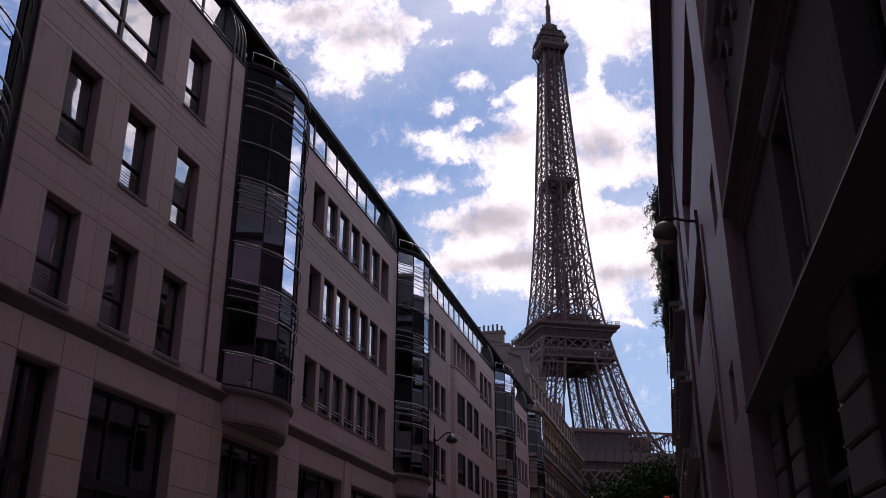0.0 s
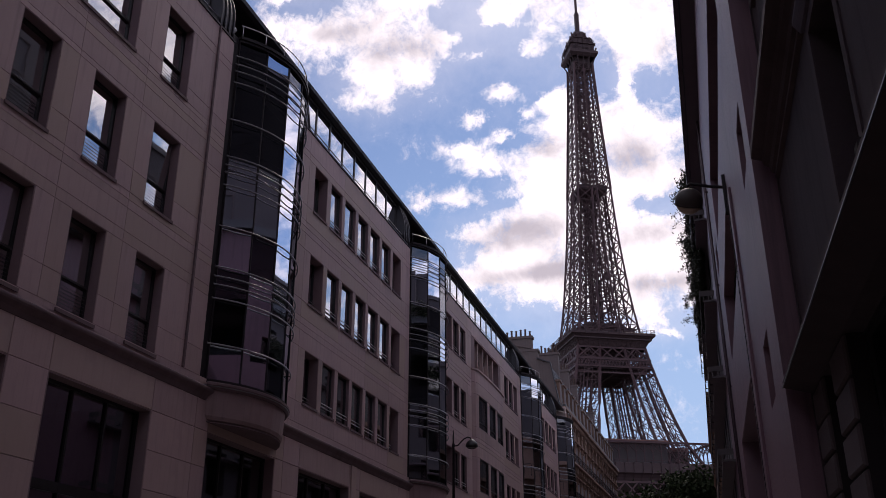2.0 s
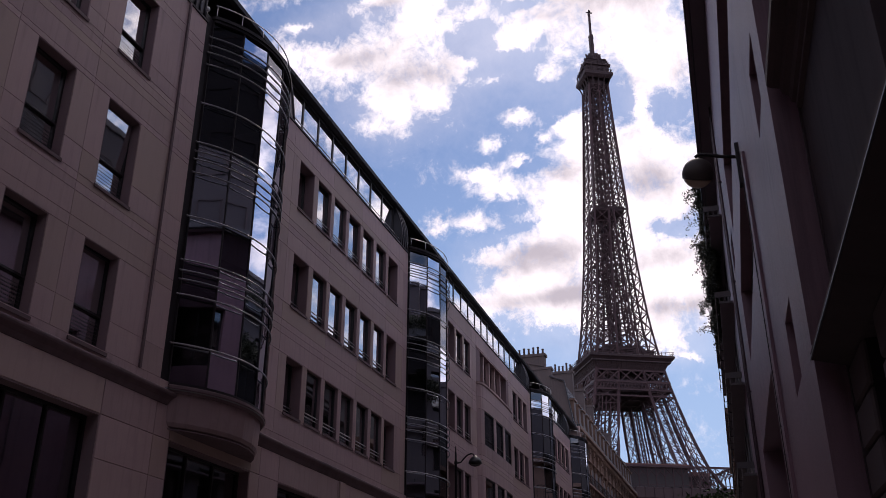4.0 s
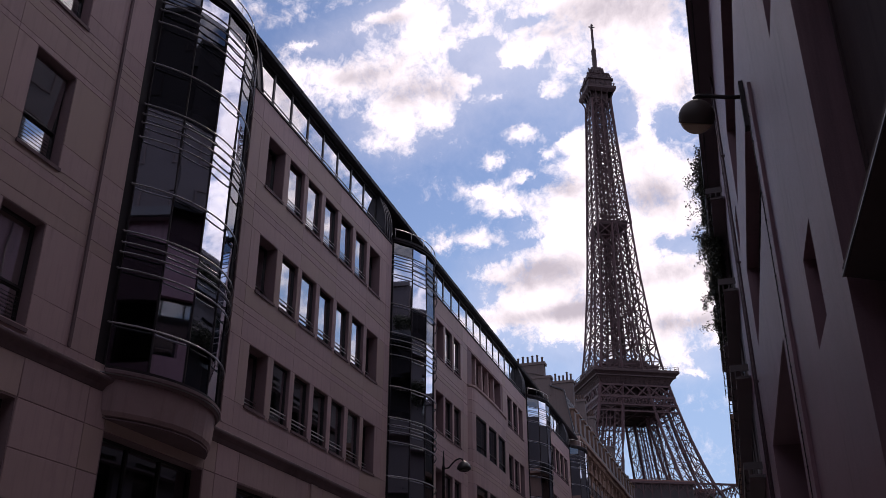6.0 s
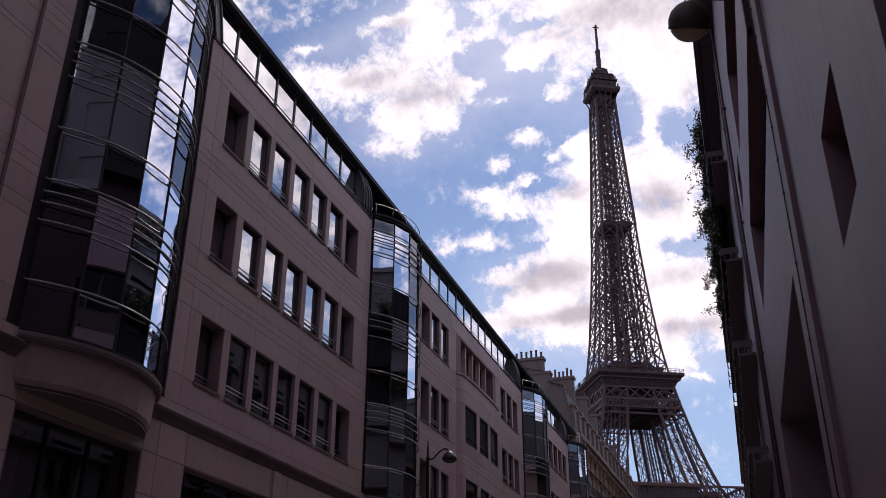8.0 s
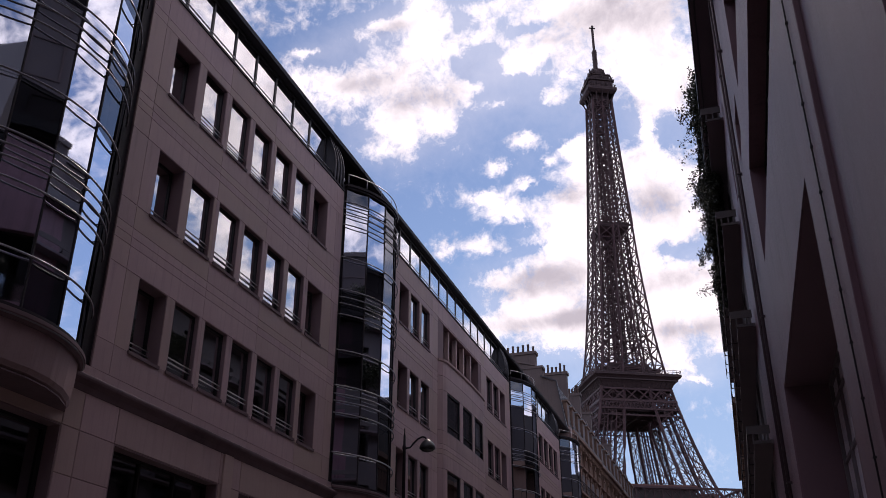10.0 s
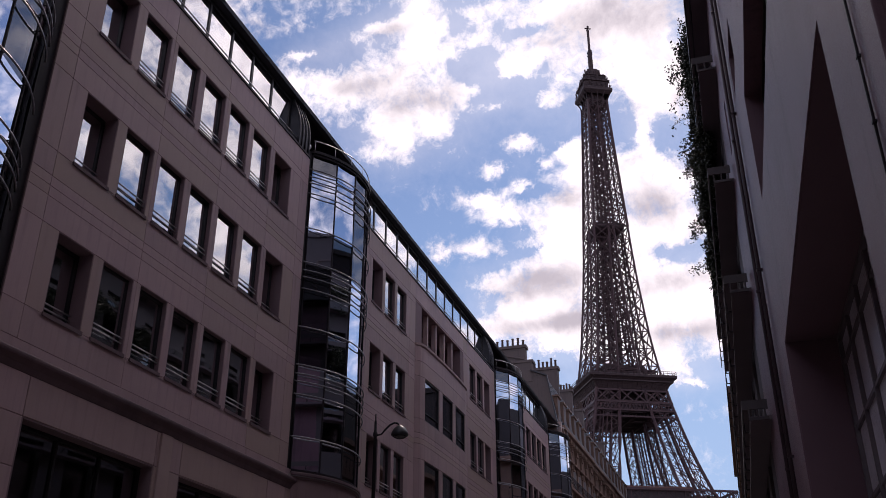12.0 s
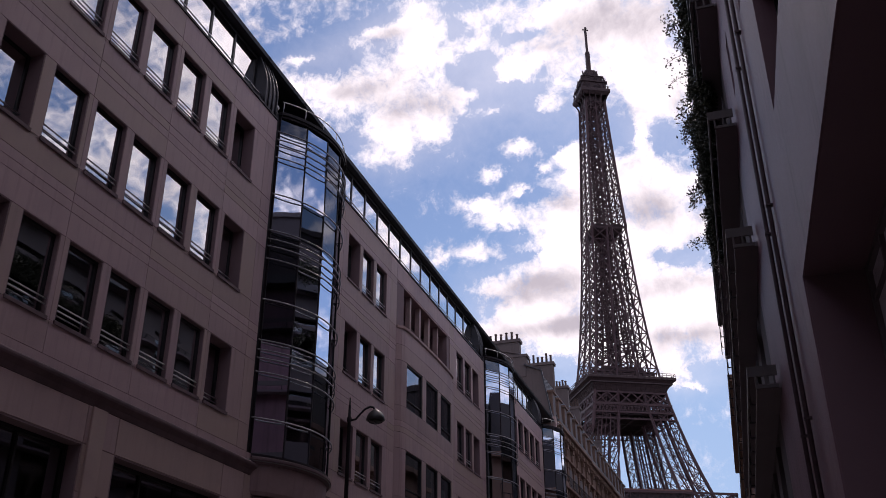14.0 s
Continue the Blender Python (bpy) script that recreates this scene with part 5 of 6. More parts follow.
# ---------------------------------------------------------------- old stone house beyond the office building
def old_house(y0, y1, xf, zc, seed, label, stacks):
    h = thing("apartment_house", (xf, (y0 + y1) / 2, 0), label, "building", "old stone houses along the street")
    g = Geo().box(xf - 14, xf, y0, y1, -0.6, zc)
    wall = part("wall", g, OLDWALL, h)
    n = max(3, round((y1 - y0) / 2.4))
    st = (y1 - y0) / n
    for f in range(5):
        zb = 1.0 + f * (zc - 2.0) / 5
        for k in range(n):
            y = y0 + st * (k + 0.5)
            wg = Geo().box(xf - 0.02, xf + 0.10, y - 0.78, y + 0.78, zb - 0.1, zb + 2.35)
            w = part("window", wg, OLDWALL, h)
            p = part("pane", Geo().box(xf + 0.10, xf + 0.112, y - 0.52, y + 0.52, zb + 0.05, zb + 2.1), INSIDE, w)
            part("hood", Geo().box(xf, xf + 0.38, y - 0.95, y + 0.95, zb + 2.42, zb + 2.58).box(xf, xf + 0.24, y - 0.9, y - 0.68, zb + 2.0, zb + 2.42).box(xf, xf + 0.24, y + 0.68, y + 0.9, zb + 2.0, zb + 2.42), OLDWALL, w)
            part("sill", Geo().box(xf, xf + 0.25, y - 0.85, y + 0.85, zb - 0.22, zb - 0.08), OLDWALL, w)
            if f in (1, 3, 4):
                bg_ = Geo().box(xf, xf + 0.85, y - st / 2, y + st / 2, zb - 0.30, zb - 0.12)
                for c in (-0.7, 0.7):
                    bg_.box(xf, xf + 0.65, y + c - 0.14, y + c + 0.12, zb - 0.85, zb - 0.3)
                b = part("balcony", bg_, OLDWALL, h)
                rg_ = Geo().box(xf + 0.68, xf + 0.72, y - st / 2, y + st / 2, zb + 0.75, zb + 0.80)
                for c in range(10):
                    yy = y - st / 2 + st * c / 10
                    rg_.box(xf + 0.69, xf + 0.71, yy, yy + 0.02, zb - 0.12, zb + 0.75)
                part("railing", rg_, DARKMETAL, b, kind="stuff")
    for k in range(n + 1):
        y = min(max(y0 + st * k, y0 + 0.2), y1 - 0.2)
        pil = Geo().box(xf, xf + 0.16, y - 0.2, y + 0.2, 4.6, zc - 1.0).box(xf, xf + 0.26, y - 0.27, y + 0.27, zc - 1.0, zc - 0.62)
        part("pilaster", pil, OLDWALL, h)
    for k in range(int((y1 - y0) / 0.7)):
        part("modillion", Geo().box(xf, xf + 0.46, y0 + 0.3 + 0.7 * k, y0 + 0.5 + 0.7 * k, zc - 0.62, zc - 0.22), OLDWALL, h)
    g = Geo()
    g.extrude_y([(xf - 0.4, zc - 0.5), (xf + 0.15, zc - 0.5), (xf + 0.3, zc - 0.2), (xf + 0.6, zc - 0.1), (xf + 0.6, zc + 0.15), (xf - 0.4, zc + 0.15)], [(y0, 0), (y1, 0)])
    part("cornice", g, OLDWALL, h)
    slope = [(xf + 0.05, zc + 0.14), (xf - 0.62, zc + 4.0), (xf - 1.95, zc + 4.7), (xf - 6.5, zc + 5.4), (xf - 11.0, zc + 4.0), (xf - 13.5, zc + 0.14)]
    part("roof", Geo().extrude_y(slope[::-1], [(y0 + 0.3, 0), (y1 - 0.3, 0)]), SLATE, h, "zinc mansard roof")
    seams = Geo()
    for k in range(int((y1 - y0) / 0.6)):
        y = y0 + 0.6 + 0.6 * k
        seams.beam((slope[0][0], y, slope[0][1]), (slope[1][0], y, slope[1][1]), 0.06)
    part("seams", seams, ZINC, h, kind="stuff")
    part("gutter", Geo().box(xf + 0.30, xf + 0.56, y0, y1, zc + 0.16, zc + 0.34), ZINC, h)
    for k in range(n):
        y = y0 + st * (k + 0.5)
        d = part("dormer", Geo().box(xf - 1.2, xf - 0.02, y - 0.55, y + 0.55, zc + 0.7, zc + 2.7).box(xf - 1.2, xf + 0.1, y - 0.68, y + 0.68, zc + 2.7, zc + 2.85), OLDWALL, h)
        part("pane", Geo().box(xf - 0.02, xf - 0.005, y - 0.4, y + 0.4, zc + 0.8, zc + 2.55), INSIDE, d)
    rnd = random.Random(seed)
    # party walls above the roof and chimney stacks with rows of pots
    for y in (y0 + 0.22, y1 - 0.22):
        part("party_wall", Geo().extrude_y([(xf - 0.0, zc - 0.5), (xf - 0.03, zc + 0.45), (xf - 0.66, zc + 4.32), (xf - 1.94, zc + 4.9), (xf - 6.5, zc + 5.7), (xf - 11.0, zc + 4.3), (xf - 13.5, zc + 0.2), (xf - 13.5, zc - 0.5)][::-1], [(y - 0.2, 0), (y + 0.2, 0)]), GABLE, h, "rendered party wall")
    for x0_, x1_, y, top_, n_ in stacks:
        g = Geo().box(x0_, x1_, y - 0.35, y + 0.35, zc + 2.0, top_ - 0.25)
        g.box(x0_ - 0.12, x1_ + 0.12, y - 0.45, y + 0.45, top_ - 0.25, top_)
        ch = part("chimney", g, GABLE, h, "broad rendered chimney stack")
        for k in range(n_):
            x = x0_ + 0.2 + (x1_ - x0_ - 0.4) * k / max(1, n_ - 1)
            hh = rnd.uniform(0.45, 0.85)
            part("chimney_pot", Geo().lathe([(0.11, 0), (0.09, hh), (0.12, hh), (0.12, hh + 0.06), (0.08, hh + 0.08)], 8, (x, y, top_)), POT, ch)
    return h


low = thing("apartment_house", (-13.0, 81.0, 0), "low plain stone house beside the office block", "building", "old stone houses along the street")
part("wall", Geo().box(-26.0, -13.0, 77.4, 84.9, -0.6, 14.6), OLDWALL, low)
part("parapet", Geo().box(-13.25, -12.9, 77.4, 84.9, 14.6, 15.0), OLDWALL, low)
HX = -13.9
main = old_house(85.0, 99.0, HX, 19.6, 3, "grey weathered stone apartment house with tall chimneys", ((-18.99, -16.33, 85.4, 26.85, 6), (-17.28, -14.95, 92.0, 26.87, 6)))
g = Geo().box(-18.8, -15.78, 84.97, 85.75, 23.6, 25.25).box(-18.9, -15.66, 84.90, 85.85, 25.25, 25.47)
g.beam((-18.2, 84.98, 26.05), (-16.33, 84.98, 25.55), 0.12, 0.1)
part("chimney", g, GABLE, main, "stepped shoulder of the chimney on the party wall")
part("flashing", Geo().beam((-15.9, 84.9, 24.55), (-14.56, 84.9, 23.98), 0.2, 0.1).beam((-14.56, 84.9, 23.98), (-13.9, 84.9, 20.05), 0.16, 0.1), ZINC, main)
old_house(99.1, 112.0, HX, 19.5, 4, "cream stone apartment house with balconies and mansard", ((-16.5, -15.24, 100.0, 27.05, 4), (-16.68, -15.59, 108.0, 27.2, 4)))
old_house(112.1, 126.0, HX, 19.4, 5, "cream stone apartment house at the street's end", ((-17.5, -15.4, 120.0, 26.4, 5),))

# ---------------------------------------------------------------- buildings along the near pavement
XR, TURN = 1.27, -0.0212


def skew(v):
    """From distances off the wall face to the place: the wall closes in slowly."""
    v = v.copy()
    v[:, 0] += XR + TURN * v[:, 1]
    return v


RY0, RY1 = 14.14, 60.0
RTOP = 17.0
wall_house = thing("rendered_building", (XR + TURN * 30, 30, 0), "grey-violet rendered modern building with few small windows", "building")
GAR = (20.75, 28.1, -0.6, 5.95)
RIB = (20.2, 27.75, 8.10, 9.98)
rwins = [(15.6, 16.62, 4.45, 5.42), (14.95, 15.95, 7.78, 8.80), (28.4, 29.6, 11.2, 12.1), (33.0, 33.5, 12.2, 13.5)]
RIB_HIGH = (16.4, 27.2, 11.4, 13.4)
rholes = [GAR, RIB, RIB_HIGH, *rwins] + [(37.5 + 3 * k, 39.2 + 3 * k, zb, zb + 2.2) for k in range(7) for zb in (4.2, 7.4, 10.6, 13.9)]
ys = sorted({RY0, 36.0, RY1, *[q for h in rholes for q in h[:2]]})
zs = sorted({-0.6, RTOP, *[q for h in rholes for q in h[2:]]})
def open_wall(y, z):
    return not any(h[0] <= y <= h[1] and h[2] <= z <= h[3] for h in rholes)


g = Geo().plate(0, 0.35, [y for y in ys if y <= 36.0], zs, open_wall)
gfar = Geo().plate(0, 0.35, [y for y in ys if y >= 36.0], zs, open_wall)
part("wall", g, RENDER, wall_house, "grey-violet render with faint streaks", warp=skew)
# far stretch coloured darker to dim what the bays mirror
part("wall", gfar, CONCRETE, wall_house, "wall behind the balconies, darkened for the bays' reflections", warp=skew)
for y0, y1, z0, z1 in rholes:
    if (y0, y1, z0, z1) == GAR:
        continue
    f = Geo()
    d = 0.26
    f.box(d, d + 0.06, y0, y0 + 0.06, z0, z1).box(d, d + 0.06, y1 - 0.06, y1, z0, z1)
    f.box(d, d + 0.06, y0 + 0.06, y1 - 0.06, z1 - 0.06, z1).box(d, d + 0.06, y0 + 0.06, y1 - 0.06, z0, z0 + 0.06)
    if y1 - y0 > 4:
        for k in range(1, 6):
            yy = y0 + (y1 - y0) * k / 6
            f.box(d, d + 0.06, yy - 0.03, yy + 0.03, z0 + 0.06, z1 - 0.06)
    w = part("window", f, FRAME, wall_house, warp=skew)
    p = part("pane", Geo().quad((d + 0.03, y0 + 0.06, z0 + 0.06), (d + 0.03, y1 - 0.06, z0 + 0.06), (d + 0.03, y1 - 0.06, z1 - 0.06), (d + 0.03, y0 + 0.06, z1 - 0.06)), DIMGLASS, w, warp=skew)
    p.visible_shadow = False
# tall recessed entrance with a gridded metal screen
d = 0.75
y0, y1, z0, z1 = GAR
g = Geo().ring(0.02, d + 0.1, y0 - 0.04, y1 + 0.04, z0 - 0.04, z1 + 0.04, 0.05)
part("reveal", g, mat("dark_red_reveal", (0.145, 0.082, 0.102), 0.7, 0, 0.1, 1, 30, 0.1), wall_house, "dark red painted reveal of the entrance", warp=skew)
gate = part("screen", Geo().ring(d - 0.06, d + 0.06, y0, y1, z0, z1, 0.08), GRATE, wall_house, "dark gridded metal screen", warp=skew)
for k in range(1, 7):
    yy = y0 + (y1 - y0 - 0.07) * k / 7
    part("mullion", Geo().box(d - 0.05, d + 0.05, yy, yy + 0.07, z0 + 0.08, z1 - 0.08), GRATE, gate, warp=skew)
for k in range(7):
    part("transom", Geo().box(d - 0.04, d + 0.04, y0 + 0.08, y1 - 0.08, k * 0.92, k * 0.92 + 0.05), GRATE, gate, warp=skew)
p = part("pane", Geo().quad((d, y0, z0), (d, y1, z0), (d, y1, z1), (d, y0, z1)), mat("frosted_entrance_glass", (0.62, 0.58, 0.66), 0.3, 0, 0.2, 1.2, 70, 0.25, 0.6), gate, warp=skew)
p.visible_shadow = False
# flanks, rear, inside
part("back_wall", Geo().box(6.0, 6.3, RY0, RY1, -0.6, RTOP), INSIDE, wall_house, warp=skew)
part("end_wall", Geo().box(0.35, 6.0, RY0, RY0 + 0.3, -0.6, RTOP).box(0.35, 6.0, RY1 - 0.3, RY1, -0.6, RTOP), RENDER, wall_house, warp=skew)
part("end_wall", Geo().box(0.0, 0.35, RY0 - 0.02, RY0, -0.6, RTOP), RENDER, wall_house, warp=skew)
for zz in (6.3, 10.4, 13.6):
    part("floor_slab", Geo().box(0.36, 6.0, RY0 + 0.3, RY1 - 0.3, zz, zz + 0.25), INSIDE, wall_house, warp=skew)
# roof slab with its deep soffit
g = Geo().box(-0.50, 6.4, RY0, RY1, RTOP, RTOP + 0.30)
part("roof", g, SOFFIT, wall_house, "flat roof with a dark overhanging soffit", warp=skew)
g = Geo().box(-0.54, -0.50, RY0, RY1, RTOP - 0.03, RTOP + 0.36)
g.tube([(-0.40, RY0, RTOP - 0.03), (-0.40, RY1, RTOP - 0.03)], 0.02)
part("fascia", g, ZINC, wall_house, warp=skew)
# storeys hidden behind the eave, added to shape reflections and light opposite
for x0, ya, yb, zt in ((1.4, RY0, 21.0, 29.0), (1.6, 21.0, 27.0, 25.6), (1.5, 27.0, 32.0, 26.8), (1.5, 32.0, 37.0, 21.0), (2.6, 37.0, RY1, 21.2)):
    up = part("upper_storey", Geo().box(x0, 6.2, ya, yb, RTOP + 0.3, zt), DARKWALL, wall_house, "unseen set-back storeys, sized for reflections in the glass opposite", warp=skew)
    part("coping", Geo().box(x0 - 0.12, x0, ya, yb, zt - 0.25, zt), CONCRETE, up, warp=skew)
    for k in range(int((yb - ya) / 2.4)):
        y = ya + 0.7 + 2.4 * k
        z = RTOP + 0.8
        while z + 1.8 < zt:
            part("window", Geo().ring(x0 - 0.05, x0, y, y + 1.2, z, z + 1.7, 0.07), BLOCKSTONE, up, warp=skew)
            z += 2.9
# balconies: a thin slab, short posts and a broad rail band over an open gap
BY0, BY1 = 34.2, 59.5
for zt in (6.78, 9.62, 12.38, 15.55):
    b = part("balcony", Geo().box(-0.43, 0.0, BY0, BY1, zt - 0.42, zt - 0.33), SOFFIT, wall_house, "thin concrete balcony slab with a dark underside", warp=skew)
    part("rail_band", Geo().box(-0.56, -0.53, BY0, BY1, zt - 0.19, zt), CONCRETE, b, "grey rail band along the balcony", warp=skew)
    part("rail_band", Geo().box(-0.56, -0.05, BY0 - 0.05, BY0 - 0.002, zt - 0.19, zt).box(-0.45, -0.05, BY0 - 0.05, BY0 - 0.002, zt - 0.42, zt - 0.36), CONCRETE, b, "grey rail band across the balcony's end", warp=skew)
    for x in (-0.45, -0.28, -0.13):
        part("post", Geo().box(x, x + 0.035, BY0 - 0.045, BY0 - 0.01, zt - 0.36, zt - 0.19), CONCRETE, b, warp=skew)
    for k in range(1, 18):
        part("post", Geo().box(-0.545, -0.40, BY0 + 1.4 * k, BY0 + 1.4 * k + 0.035, zt - 0.33, zt - 0.30).box(-0.545, -0.51, BY0 + 1.4 * k, BY0 + 1.4 * k + 0.035, zt - 0.30, zt - 0.10), DARKMETAL, b, warp=skew)
# downpipes
for y in (30.0, 31.0):
    g = Geo().tube([(-0.06, y, -0.3), (-0.06, y, RTOP - 0.05)], 0.033, 8)
    pipe = part("downpipe", g, PIPE, wall_house, "thin dark rainwater downpipe", warp=skew, smooth=True)
    for k in range(5):
        part("clamp", Geo().box(-0.10, 0.0, y - 0.045, y + 0.045, 1.5 + 3.2 * k, 1.53 + 3.2 * k), PIPE, pipe, warp=skew)
# cable duct up to the street lamp
duct = part("cable_duct", Geo().slab(-0.0, 0.05, 0.0, 0.46, 0.0, 9.6, 0.008), RENDER, wall_house, "flat boxed-out duct rendered like the wall", warp=lambda v: skew(np.column_stack([-v[:, 0], 19.02 + v[:, 1], v[:, 2] - 0.3])))
cable = part("cable", Geo().tube([(-0.062, 19.495, -0.3), (-0.062, 19.495, 9.3)], 0.008), DARKMETAL, duct, "black cable held by clips", warp=skew, smooth=True)
for k in range(21):
    part("clip", Geo().box(-0.074, -0.05, 19.475, 19.51, 0.4 + 0.43 * k, 0.415 + 0.43 * k), DARKMETAL, duct, warp=skew)

# ---- globe lamp on the wall
LW = XR + TURN * 20.4
lamp = thing("wall_lamp", (LW, 20.4, 9.9), "round wall lantern on a curved black bracket", "street lamp")
part("bracket", Geo().box(LW - 0.07, LW, 20.30, 20.50, 9.35, 10.2), DARKMETAL, lamp)
g = Geo().tube([(LW - 0.05, 20.4, 9.95), (LW - 0.30, 20.4, 10.0), (LW - 0.55, 20.4, 10.08), (LW - 0.72, 20.4, 10.12), (0.06, 20.4, 10.08), (0.06, 20.4, 9.98)], 0.035, 8)
part("arm", g, DARKMETAL, lamp, smooth=True)
GLOBE = Vector((0.06, 20.4, 9.72))


def tip(v):
    """Leans the round lantern away down the street and out over the road."""
    r = np.array(Euler((radians(32), radians(14), 0)).to_matrix())
    return (v - np.array(GLOBE)) @ r.T + np.array(GLOBE)


prof = [(0.02, 0.29)] + [(0.29 * math.cos(radians(a)), 0.29 * math.sin(radians(a))) for a in range(75, -21, -10)] + [(0.284, -0.099)]
part("hood", Geo().lathe(prof, 24, tuple(GLOBE)), mat("bronze_hood", (0.05, 0.038, 0.034), 0.6, 0.1, 0.1, 3, 40, 0.02), lamp, "dark hemispherical hood", warp=tip, smooth=True)
# the lower half's warm tone paints in the sun's gleam
prof = [(0.28 * math.cos(radians(a)), 0.28 * math.sin(radians(a))) for a in range(-20, -86, -10)] + [(0.01, -0.28)]
part("globe", Geo().lathe(prof, 24, tuple(GLOBE)), mat("opal_globe", (0.46, 0.36, 0.28), 0.25, 0, 0.05, 3, 40, 0.0), lamp, "opal glass lower half, the sun's warm gleam put into its colour", warp=tip, smooth=True)

# ---- nearest house: cut stone coloured dark for its deep shade, with cornices and a shop canopy
HX0, HTURN = 1.73, -0.0327
HY0, HY1 = -14.0, 14.08


def skew_h(v):
    """From distances off this house's face to the place; it stands a little askew to the wall beyond."""
    v = v.copy()
    v[:, 0] += HX0 + HTURN * v[:, 1]
    return v


stone_house = thing("stone_house", (HX0, 0, 0), "old cut-stone house, deep shade put into its colours, with moulded cornices and a shop canopy", "building")
oh = [(9.17 - 3.68 * k, 10.33 - 3.68 * k) for k in range(6)]
hrows = ((4.72, 6.77), (8.1, 9.7), (11.5, 13.6), (14.6, 16.2))
ys = sorted({HY0, HY1, *[q for o in oh for q in o]})
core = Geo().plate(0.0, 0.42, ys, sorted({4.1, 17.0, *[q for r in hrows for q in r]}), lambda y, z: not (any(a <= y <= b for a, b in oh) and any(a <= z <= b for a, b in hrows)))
hw = part("wall", core, OLDSTONE, stone_house, "stone wall with its deep shade put into the colour", warp=skew_h)
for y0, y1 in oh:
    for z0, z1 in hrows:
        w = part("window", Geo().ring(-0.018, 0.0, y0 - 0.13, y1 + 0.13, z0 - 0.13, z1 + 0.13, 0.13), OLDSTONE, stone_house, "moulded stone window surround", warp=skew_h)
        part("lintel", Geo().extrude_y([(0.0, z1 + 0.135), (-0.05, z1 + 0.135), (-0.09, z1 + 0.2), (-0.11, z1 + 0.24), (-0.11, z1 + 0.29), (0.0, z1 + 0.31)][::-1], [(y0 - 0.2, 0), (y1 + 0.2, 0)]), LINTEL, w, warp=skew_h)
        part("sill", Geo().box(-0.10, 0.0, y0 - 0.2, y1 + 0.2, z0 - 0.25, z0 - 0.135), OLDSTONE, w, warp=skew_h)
        fr = Geo().ring(0.24, 0.30, y0, y1, z0, z1, 0.06)
        fr.box(0.24, 0.30, (y0 + y1) / 2 - 0.04, (y0 + y1) / 2 + 0.04, z0 + 0.06, z1 - 0.06).box(0.24, 0.30, y0 + 0.06, y1 - 0.06, z0 + 0.68 * (z1 - z0), z0 + 0.68 * (z1 - z0) + 0.06)
        part("frame", fr, FRAME, w, warp=skew_h)
        p = part("pane", Geo().quad((0.27, y0, z0), (0.27, y1, z0), (0.27, y1, z1), (0.27, y0, z1)), DIMGLASS, w, warp=skew_h)
        p.visible_shadow = False


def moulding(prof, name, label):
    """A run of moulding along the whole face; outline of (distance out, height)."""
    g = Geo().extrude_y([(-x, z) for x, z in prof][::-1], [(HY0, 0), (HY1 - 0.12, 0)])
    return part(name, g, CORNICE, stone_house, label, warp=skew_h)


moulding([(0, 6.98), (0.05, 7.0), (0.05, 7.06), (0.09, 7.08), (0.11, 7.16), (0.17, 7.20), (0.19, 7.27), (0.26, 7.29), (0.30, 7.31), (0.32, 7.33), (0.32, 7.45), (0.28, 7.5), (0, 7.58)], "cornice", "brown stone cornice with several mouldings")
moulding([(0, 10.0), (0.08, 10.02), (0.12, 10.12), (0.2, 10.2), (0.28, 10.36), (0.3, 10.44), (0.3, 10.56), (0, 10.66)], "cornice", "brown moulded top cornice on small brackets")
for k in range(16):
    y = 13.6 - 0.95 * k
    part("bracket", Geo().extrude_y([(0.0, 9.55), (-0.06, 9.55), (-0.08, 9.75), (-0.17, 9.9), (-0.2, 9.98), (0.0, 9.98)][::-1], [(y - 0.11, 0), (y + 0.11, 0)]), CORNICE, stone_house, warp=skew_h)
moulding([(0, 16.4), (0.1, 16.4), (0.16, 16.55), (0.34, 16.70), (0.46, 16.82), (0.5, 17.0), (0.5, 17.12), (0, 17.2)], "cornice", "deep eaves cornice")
part("canopy", Geo().extrude_y([(-0.33, 4.19), (-0.33, 4.26), (0.0, 4.44), (0.0, 4.10)], [(HY0, 0), (HY1 - 0.04, 0)]), MATT, stone_house, "dark shop canopy with a thin metal edge", warp=skew_h)
part("edge_strip", Geo().box(-0.342, -0.33, HY0, HY1 - 0.04, 4.185, 4.2), ZINC, stone_house, warp=skew_h)
part("junction_box", Geo().slab(0.0, 0.14, 0, 0.16, 0, 0.26, 0.02), JOINT_DARK, stone_house, "small dark box over the canopy", warp=lambda v: skew_h(np.column_stack([-v[:, 0], 8.7 + v[:, 1], v[:, 2] + 4.5])))
# shop floor: blocky pilasters and dark glazed shopfronts between them
PIL = [(13.15, 14.06), (11.45, 12.4), (7.75, 8.95), (3.9, 5.0), (0.1, 1.2), (-3.7, -2.6), (-7.5, -6.4), (-12.0, -10.9)]
for y0, y1 in PIL:
    pil = part("pilaster", Geo().box(0.03, 0.40, y0, y1, -0.6, 4.1), JOINT_DARK, stone_house, "stone pilaster of blocks with deep joints", warp=skew_h)
    PILASTERS.append((pil, y0, y1))
